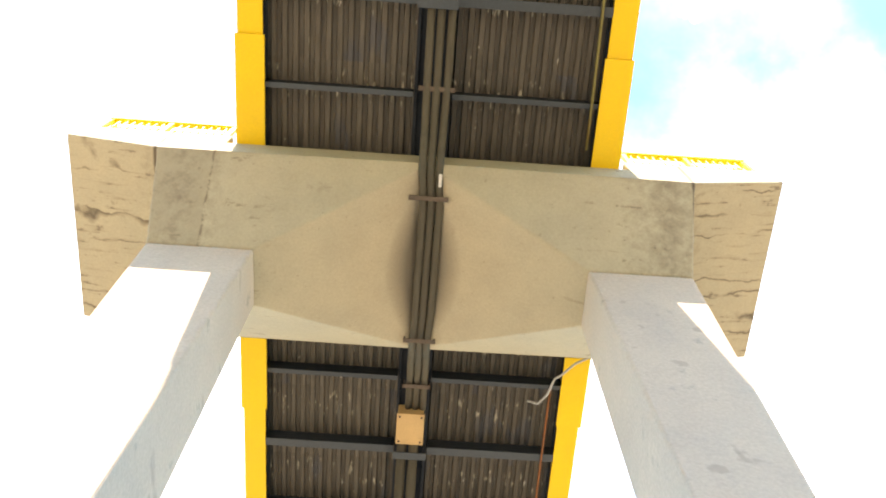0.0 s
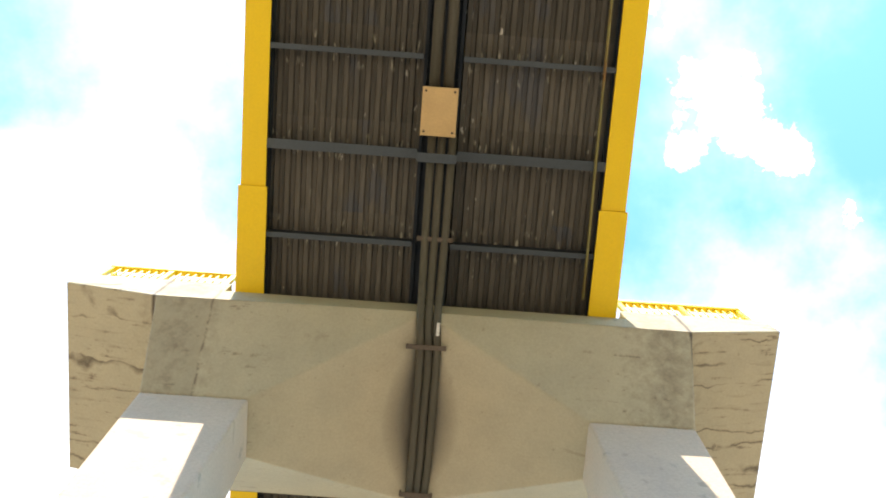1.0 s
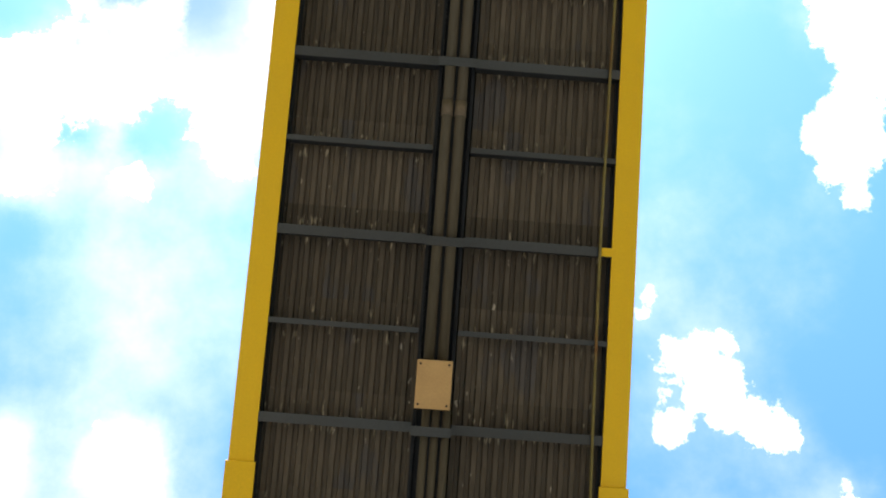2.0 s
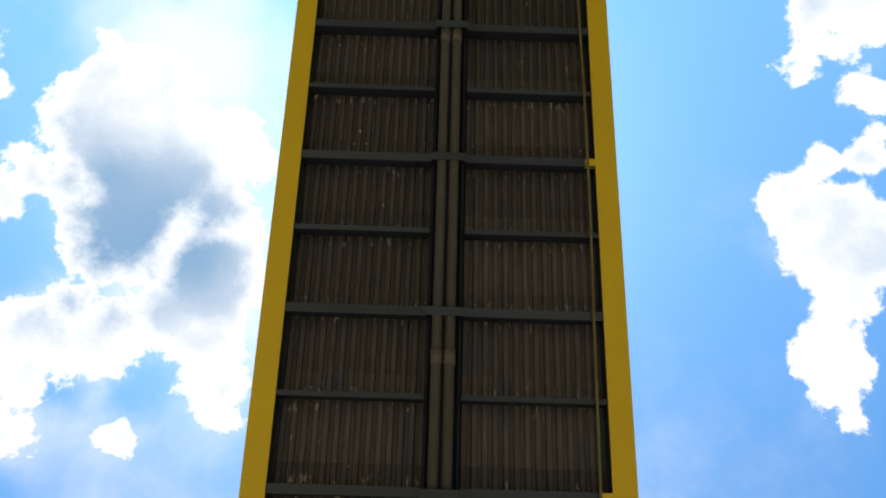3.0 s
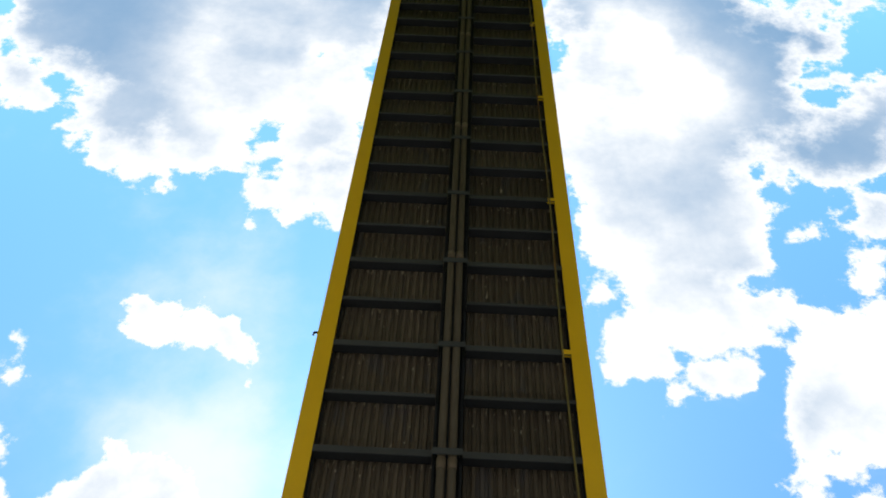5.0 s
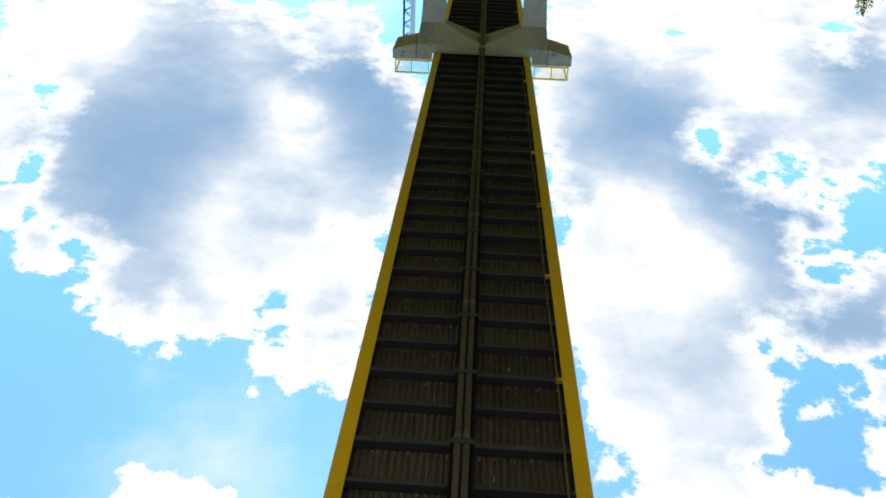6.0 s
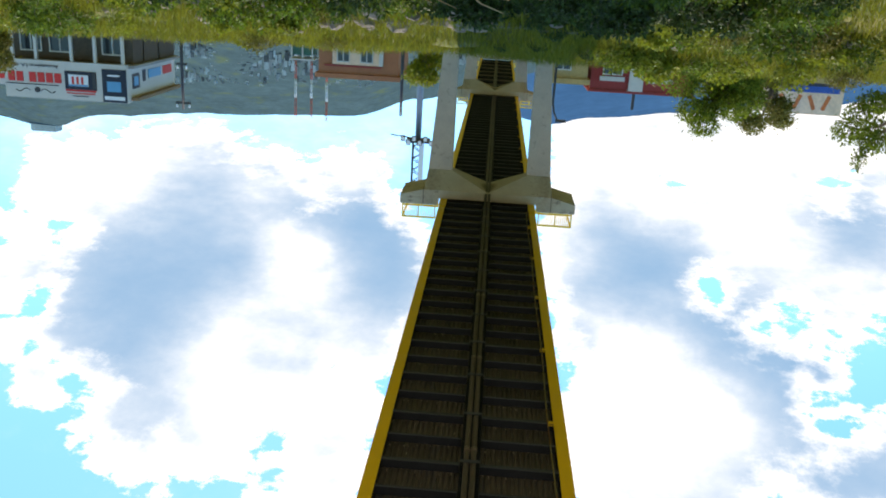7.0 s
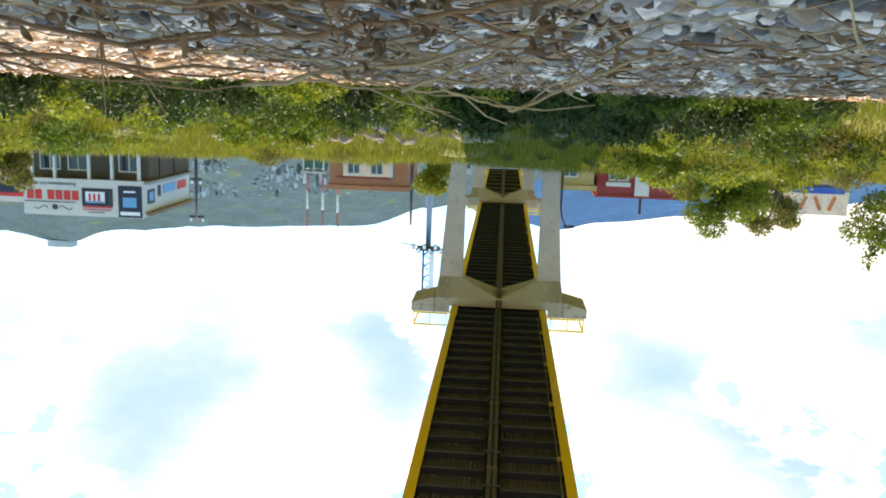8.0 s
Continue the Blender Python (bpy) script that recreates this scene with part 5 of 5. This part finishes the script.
def window(parent, x, y, z, w, h, facing="y"):
    f = part("window", bx(bmesh.new(), x - w / 2, x + w / 2, y, y + 0.05, z, z + h), GLASS, parent, "dark window with a white frame")
    for a in ((x - w / 2 - 0.07, x - w / 2, z - 0.07, z + h + 0.07), (x + w / 2, x + w / 2 + 0.07, z - 0.07, z + h + 0.07), (x - w / 2, x + w / 2, z + h, z + h + 0.07), (x - w / 2, x + w / 2, z - 0.07, z), (x - 0.03, x + 0.03, z, z + h)):
        part("frame", bx(bmesh.new(), a[0], a[1], y + 0.051, y + 0.09, a[2], a[3]), WHITE, f)
    return f


def strip(parent, name, x0, x1, y, z0, z1, mat, label=""):
    return part(name, bx(bmesh.new(), x0, x1, y, y + 0.03, z0, z1), mat, parent, label)


def sign_shop():
    """A corner shop: dark recessed front, white posts, and a tall painted parapet with signs."""
    s = thing("shop_building", "white corner shop with large painted signs on its parapet", "building")
    x0, x1, y0, y1, g = -24.9, -18.5, -42.0, -48.4, 1.4
    s.location.x = 0.3
    part("wall", bx(bmesh.new(), x0, x1, y1, y0 - 0.9, g, 5.15), BROWN, s, "dark brown recessed shopfront")
    part("roof", bx(bmesh.new(), x0 - 0.05, x1 + 0.25, y1 - 0.2, y0 - 0.26, 5.16, 5.30), ROOFM, s)
    part("parapet", bx(bmesh.new(), -24.75, x1, y0 - 0.25, y0, 5.12, 7.0), WHITE, s, "white parapet carrying painted signs")
    part("side_parapet", bx(bmesh.new(), x1 - 0.2, x1, y1, y0 - 0.26, 5.31, 6.95), WHITE, s, "white side parapet with painted signs")
    part("cornice", bx(bmesh.new(), x1 + 0.001, x1 + 0.35, y1, y0 - 0.4, 6.75, 6.9), material("brown_cornice", (0.24, 0.16, 0.09), 0.8), s)
    for x in (-24.3, -23.1, -21.3, -20.1, -18.7):
        part("post", bx(bmesh.new(), x - 0.07, x + 0.07, y0 - 0.2, y0 - 0.06, g, 5.11), WHITE, s, "white post")
    for x in (-23.7, -22.2, -19.5):
        window(s, x, y0 - 0.89, 3.4, 1.0, 1.3)
    for y in (-44.2, -46.2):
        part("post", bx(bmesh.new(), x1 - 0.14, x1, y - 0.07, y + 0.07, g, 5.16), WHITE, s, "white post")
    f = y0 + 0.004
    # battery picture: dark case, pale face with red strokes, red and dark edge lines
    strip(s, "sign_case", -21.65, -20.05, f, 5.55, 6.45, NAVY, "dark painted battery case")
    strip(s, "sign_face", -21.45, -20.45, f + 0.031, 5.72, 6.28, PALE)
    for x in (-21.22, -20.98, -20.74):
        strip(s, "sign_mark", x - 0.05, x + 0.05, f + 0.062, 5.82, 6.18, RED)
    strip(s, "sign_line", -21.6, -20.15, f, 6.62, 6.67, RED)
    strip(s, "sign_line", -21.3, -20.5, f, 6.76, 6.80, NAVY)
    # the case's shaded end and the red base under the picture
    strip(s, "case_end", -20.24, -20.06, f + 0.031, 5.6, 6.4, DARKP, "dark shaded end of the painted case")
    strip(s, "case_base", -21.62, -20.08, f + 0.031, 6.46, 6.54, RED, "red base of the painted case")
    strip(s, "face_band", -21.43, -20.47, f + 0.062, 6.2, 6.27, CYAN)
    # round badge and hand-painted flourishes under the words
    bm = tube(bmesh.new(), [(-23.1, f, 6.58), (-23.1, f + 0.05, 6.58)], 0.14, 16)
    part("sign_badge", bm, DARKP, s, "dark round painted badge")
    for a, b, c in ((-24.2, -23.5, 0.09), (-22.9, -22.2, -0.09)):
        pts = [(a + (b - a) * i / 8, f + 0.012, 6.62 + c * math.sin(i * 0.8)) for i in range(9)]
        part("flourish", tube(bmesh.new(), pts, 0.02, 5), DARKP, s)
    # two red words drawn as plain bars of their size
    for i in range(6):
        x = -24.55 + i * 0.43 + (0.22 if i > 1 else 0)
        strip(s, "sign_bar", x, x + 0.34, f, 5.72, 6.2, RED, "red bar of sign lettering")
    strip(s, "sign_line", -24.7, -22.0, f, 6.30, 6.34, NAVY)
    # black panel at the corner
    strip(s, "corner_panel", -19.75, -18.52, f, 5.36, 6.98, NAVY, "black corner sign with a blue picture")
    strip(s, "panel_picture", -19.5, -18.8, f + 0.031, 5.95, 6.45, CYAN)
    strip(s, "panel_line", -19.65, -18.62, f + 0.031, 6.68, 6.86, PALE)
    strip(s, "panel_line", -19.45, -18.85, f + 0.031, 5.62, 5.7, PALE)
    # side wall signs
    for a, b, c, d, m in ((-42.6, -43.5, 5.6, 6.35, NAVY), (-42.8, -43.3, 5.75, 6.2, CYAN), (-43.9, -44.3, 5.5, 6.1, NAVY), (-44.6, -46.3, 5.55, 6.0, CYAN), (-46.6, -47.9, 5.55, 6.0, RED)):
        part("side_sign", bx(bmesh.new(), x1 + 0.003 + (0.02 if m is CYAN else 0), x1 + 0.02 + (0.02 if m is CYAN else 0), b, a, c, d), m, s)
    return s


sign_shop()


def neighbour_shop():
    n = thing("neighbour_shop", "low shop with a blue and red painted sign board", "building")
    part("wall", bx(bmesh.new(), -29.5, -25.2, -49.0, -43.4, 1.4, 5.1), BROWN, n, "dark brown shopfront")
    part("sign_board", bx(bmesh.new(), -29.5, -25.0, -43.39, -43.2, 5.11, 6.6), WHITE, n, "white painted sign board")
    strip(n, "sign_band", -29.2, -25.1, -43.19, 5.25, 5.75, CYAN, "blue painted band")
    strip(n, "sign_band", -29.2, -25.1, -43.19, 6.05, 6.3, RED, "red painted band")
    strip(n, "sign_panel", -26.9, -25.4, -43.15, 5.5, 6.1, NAVY)


neighbour_shop()
txt = bpy.data.curves.new("sign_text", "FONT")
txt.body, txt.size, txt.align_x, txt.extrude = "Acumuladores S.A. de C", 0.25, "CENTER", 0.008
ob = new("sign_text", txt)
tagged(ob, "dark painted lettering on the shop parapet", "lettering")
ob.matrix_basis = pose(-22.9, -41.985, 5.32, 90, 0, 180)
txt.materials.append(NAVY)


def brick_house():
    h = thing("brick_house", "orange brick house with white framed windows", "house")
    part("wall", bx(bmesh.new(), -11.3, -6.2, -61, -55, 1.4, 6.3), BRICK, h, "orange brick painted wall")
    part("roof", bx(bmesh.new(), -11.5, -6.0, -61.2, -54.8, 6.31, 6.6), BRICK, h, "orange parapet")
    part("band", bx(bmesh.new(), -10.9, -7.3, -54.98, -54.86, 5.75, 5.86), MAROON, h)
    part("porch_wall", bx(bmesh.new(), -10.4, -7.4, -54.98, -54.9, 4.3, 5.72), PEACH, h)
    for x in (-9.7, -8.2):
        window(h, x, -54.89, 4.7, 0.7, 0.8)
    part("corner_post", bx(bmesh.new(), -7.4, -7.15, -54.97, -54.75, 1.4, 5.7), WHITE, h)
    k = thing("kiosk", "small white and green roadside kiosk", "kiosk")
    part("wall", bx(bmesh.new(), -12.3, -11.0, -53.0, -51.8, 1.4, 5.0), material("green_panel", (0.04, 0.13, 0.10), 0.6), k)
    for x in (-12.3, -11.65, -11.06):
        part("post", bx(bmesh.new(), x, x + 0.08, -51.79, -51.7, 1.4, 5.2), WHITE, k)
    part("roof", bx(bmesh.new(), -12.4, -10.9, -53.1, -51.65, 5.21, 5.3), WHITE, k)


brick_house()


def maroon_house():
    h = thing("maroon_house", "maroon and white house behind the trees", "house")
    part("wall", bx(bmesh.new(), 5.4, 11.2, -56, -50, 1.4, 5.7), MAROON, h, "maroon painted wall")
    part("roof", bx(bmesh.new(), 5.3, 11.3, -56.1, -49.9, 5.71, 5.85), MAROON, h)
    part("pilaster", bx(bmesh.new(), 7.55, 8.35, -49.99, -49.8, 1.4, 5.7), WHITE, h, "broad white pilaster")
    for x in (6.6, 9.3):
        part("lintel", bx(bmesh.new(), x - 0.7, x + 0.7, -49.98, -49.85, 4.95, 5.2), WHITE, h)
        window(h, x, -49.98, 3.5, 1.0, 1.3)
    part("chimney", bx(bmesh.new(), 7.9, 8.05, -50.4, -50.25, 5.86, 6.8), DARKP, h)
    o = thing("ochre_house", "low ochre house with a flat roof", "house")
    part("wall", bx(bmesh.new(), 2.9, 5.1, -54, -49, 1.4, 5.1), OCHRE, o, "ochre painted wall")
    part("roof", bx(bmesh.new(), 2.7, 5.25, -54.2, -48.8, 5.11, 5.4), OCHRE, o)
    window(o, 3.7, -48.98, 3.6, 0.8, 1.0)


maroon_house()


def painted_wall():
    w = thing("advert_wall", "peach coloured wall board with orange hand-painted strokes", "sign")
    part("board", bx(bmesh.new(), 13.4, 17.6, -45.2, -45, 4.55, 5.75), PEACH, w)
    part("lower_wall", bx(bmesh.new(), 13.4, 17.6, -45.25, -45.0, 1.4, 4.52), OCHRE, w)
    for i in range(5):
        x = 13.9 + i * 0.72
        bm = bx(bmesh.new(), -0.09, 0.09, 0, 0.03, -0.38, 0.38, pose(x, -44.995, 5.15, 0, 25 if i % 2 else -20, 0))
        part("stroke", bm, ORANGE, w, "orange painted stroke")
    a = thing("market_stall", "street stall with a blue awning", "stall")
    part("awning", bx(bmesh.new(), 13.9, 16.2, -43.6, -42.0, 4.05, 4.35), BLUE, a, "blue awning")
    for x in (14.0, 16.1):
        part("post", bx(bmesh.new(), x - 0.03, x + 0.03, -42.2, -42.14, 1.4, 4.05), GREYP, a)
    part("counter", bx(bmesh.new(), 13.95, 16.15, -43.2, -42.6, 1.4, 2.9), WHITE, a)


painted_wall()


# ---- masts and poles ----
def pole(x, y, top, r, mat, label, arms=()):
    p = thing("utility_pole", label, "pole", at=(x, y, 0))
    z = lift(x, y)
    part("shaft", tube(bmesh.new(), [(0, 0, z - 0.3), (0, 0, top)], [r * 1.2, r * 0.85], 10), mat, p)
    for h, w in arms:
        part("crossarm", bx(bmesh.new(), -w, w, -0.05, 0.05, h, h + 0.1), mat, p)
        for s in (-1, 1):
            part("insulator", tube(bmesh.new(), [(s * w * 0.85, 0, h + 0.1), (s * w * 0.85, 0, h + 0.26)], 0.045, 8), PALE, p)
    return p


pole(-4.85, -45, 7.2, 0.09, DARKP, "dark slender utility pole by the road")
pole(-14.65, -40, 6.75, 0.075, DARKP, "dark utility pole with a small crossarm", ((6.4, 0.35), (4.6, 0.25)))


def flood_mast():
    m = thing("floodlight_mast", "tall grey mast with a ring of floodlights", "lamp mast", at=(-6.02, -70, 0))
    part("shaft", tube(bmesh.new(), [(0, 0, 1.8), (0, 0, 13.0)], [0.34, 0.24], 12), GREYP, m)
    part("platform", bx(bmesh.new(), -0.95, 0.95, -0.95, 0.95, 13.0, 13.12), DARKP, m)
    bm = bmesh.new()
    for x, y in ((-0.4, -0.3), (0.4, -0.3), (0.4, 0.3), (-0.4, 0.3)):
        tube(bm, [(x, y, 13.1), (x, y, 18.2)], 0.06, 6)
    for i in range(10):
        z = 13.1 + i * 0.5
        s = 1 if i % 2 else -1
        tube(bm, [(-0.4 * s, 0.3, z), (0.4 * s, 0.3, z + 0.5)], 0.035, 5)
        tube(bm, [(-0.4 * s, -0.3, z), (0.4 * s, -0.3, z + 0.5)], 0.035, 5)
        tube(bm, [(-0.4, -0.3 * s, z), (-0.4, 0.3 * s, z + 0.5)], 0.035, 5)
    part("lattice", bm, DARKP, m, "dark lattice upper section")
    part("cable_tray", bx(bmesh.new(), 0.15, 0.55, 0.32, 0.4, 13.2, 18.2), PALE, m)
    for i in range(6):
        x = -1.15 + i * 0.46
        h = part("floodlight", bx(bmesh.new(), x - 0.16, x + 0.16, 0.9, 1.2, 12.55 + 0.3 * (i % 2), 12.97 + 0.3 * (i % 2)), DARKP, m, "dark floodlight head")
        part("lens", bx(bmesh.new(), x - 0.13, x + 0.13, 1.201, 1.22, 12.6 + 0.3 * (i % 2), 12.92 + 0.3 * (i % 2)), PALE, h)
    part("antenna_arm", tube(bmesh.new(), [(-0.5, 0, 12.9), (-2.3, 0, 12.7)], 0.05, 6), DARKP, m)
    return m


flood_mast()


def radio_mast(x, y, top):
    m = thing("radio_mast", "thin red and white lattice radio mast", "mast", "radio masts", at=(x, y, 0))
    n = 7
    z0 = 1.5
    for i in range(n):
        a, b = z0 + (top - z0) * i / n, z0 + (top - z0) * (i + 1) / n
        bm = bmesh.new()
        leg = [(0.2 * math.cos(t), 0.2 * math.sin(t)) for t in (0.5, 2.6, 4.7)]
        for px, py in leg:
            tube(bm, [(px, py, a), (px, py, b)], 0.04, 5)
        for j in range(3):
            p, q = leg[j], leg[(j + 1) % 3]
            for k in range(3):
                c, d = a + (b - a) * k / 3, a + (b - a) * (k + 1) / 3
                tube(bm, [(*p, c), (*q, d)], 0.02, 4)
        part("section", bm, REDP if i % 2 == 0 else PALE, m)
    return m


for x in (-31.5, -34.4, -37.4):
    radio_mast(x, -160, 27.3 if x > -32 else 26.8)


def street_lamp():
    s = thing("street_lamp", "dark street lamp with a bent arm", "lamp", at=(3.05, -45, 0))
    part("post", tube(bmesh.new(), [(0, 0, 1.7), (0, 0, 6.0), (0.1, 0, 6.5), (0.3, 0, 6.9)], [0.08, 0.06, 0.05, 0.045], 8), DARKP, s)
    part("head", bx(bmesh.new(), 0.2, 0.75, -0.1, 0.1, 6.85, 6.98), DARKP, s)


street_lamp()


# ---- hills ----
def ridge(a, table):
    for (p, h), (q, k) in zip(table, table[1:]):
        if p <= a <= q:
            t = (a - p) / (q - p)
            t = t * t * (3 - 2 * t)
            return h + (k - h) * t
    return table[0][1] if a < table[0][0] else table[-1][1]


def build_hill(name, y0, y1, table, mat, seed, label, rough):
    na, nd = 220, 26
    verts = []
    for j in range(nd + 1):
        t = j / nd
        for i in range(na + 1):
            a = -1.5 + 3.0 * i / na
            y = y0 + (y1 - y0) * t
            top = ridge(a, table) * abs(y1)
            z = top * (t ** 1.25) + rough * math.sin(math.pi * min(1, t * 1.02)) * noise.fractal(Vector((a * 9, t * 3, seed)), 1.0, 2.0, 5) * abs(y1) * 0.018
            z += 0.0016 * abs(y1) * noise.fractal(Vector((a * 45, t * 12, seed)), 1.0, 2.0, 4) * min(1, t * 4)
            verts.append((a * abs(y), y, max(1.0, z)))
    w = na + 1
    faces = [(j * w + i, j * w + i + 1, (j + 1) * w + i + 1, (j + 1) * w + i) for j in range(nd) for i in range(na)]
    me = bpy.data.meshes.new(name)
    me.from_pydata(verts, [], faces)
    me.shade_smooth()
    me.materials.append(mat)
    return tagged(new(name, me), label, "hill", "", "structure")


# the haze of distance is mixed into the base colour of both slopes
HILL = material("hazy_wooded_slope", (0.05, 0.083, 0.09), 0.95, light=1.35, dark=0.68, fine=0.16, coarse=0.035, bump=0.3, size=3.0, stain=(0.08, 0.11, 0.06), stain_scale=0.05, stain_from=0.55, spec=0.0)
FARHILL = material("haze_blue_slope", (0.034, 0.085, 0.16), 0.95, light=1.2, dark=0.8, fine=0.05, coarse=0.008, bump=0.2, size=4.0, spec=0.0)
left_hill = ((-1.5, 0.15), (-0.75, 0.185), (-0.62, 0.188), (-0.54, 0.199), (-0.47, 0.180), (-0.335, 0.170), (-0.17, 0.1625), (-0.086, 0.137), (0.0, 0.105), (0.15, 0.07), (0.5, 0.05), (1.5, 0.05))
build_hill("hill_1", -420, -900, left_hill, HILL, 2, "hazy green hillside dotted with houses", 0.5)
far_hill = ((-1.5, 0.10), (-0.1, 0.11), (0.0, 0.146), (0.07, 0.156), (0.11, 0.146), (0.148, 0.1425), (0.207, 0.134), (0.30, 0.122), (0.5, 0.10), (1.5, 0.08))
build_hill("hill_2", -900, -1700, far_hill, FARHILL, 7, "distant mountain ridge with blue haze in its colour", 0.25)


def hillside_houses():
    rng = random.Random(17)
    bm = bmesh.new()
    for i in range(3600):
        a = rng.uniform(-0.72, 0.02)
        t = 0.05 + 0.66 * rng.random() ** 1.1
        y = -420 - 480 * t
        top = ridge(a, left_hill) * 900
        z = top * t ** 1.25 + 1.5
        if noise.noise(Vector((a * 14, t * 6, 3))) < -0.3:
            continue
        w, d, h = rng.uniform(0.6, 1.7), rng.uniform(0.8, 1.6), rng.uniform(0.3, 1.4)
        bx(bm, a * abs(y) - w, a * abs(y) + w, y - d, y + d, z - 6, z + h)
    m = material("far_house_walls", (0.33, 0.34, 0.32), 0.9, light=1.3, dark=0.6, fine=0.5, coarse=0.05, bump=0, island=0.75)
    single("hillside_houses", mesh_of("hillside_houses", bm, m, clean=False), m, "many small pale houses on the hillside", "houses", "", "stuff")
    bm = bmesh.new()
    bx(bm, -0.545 * 900 - 14, -0.545 * 900 + 14, -910, -896, 170, 184)
    single("hilltop_block", bm, m, "long pale building on the hilltop", "building")


hillside_houses()
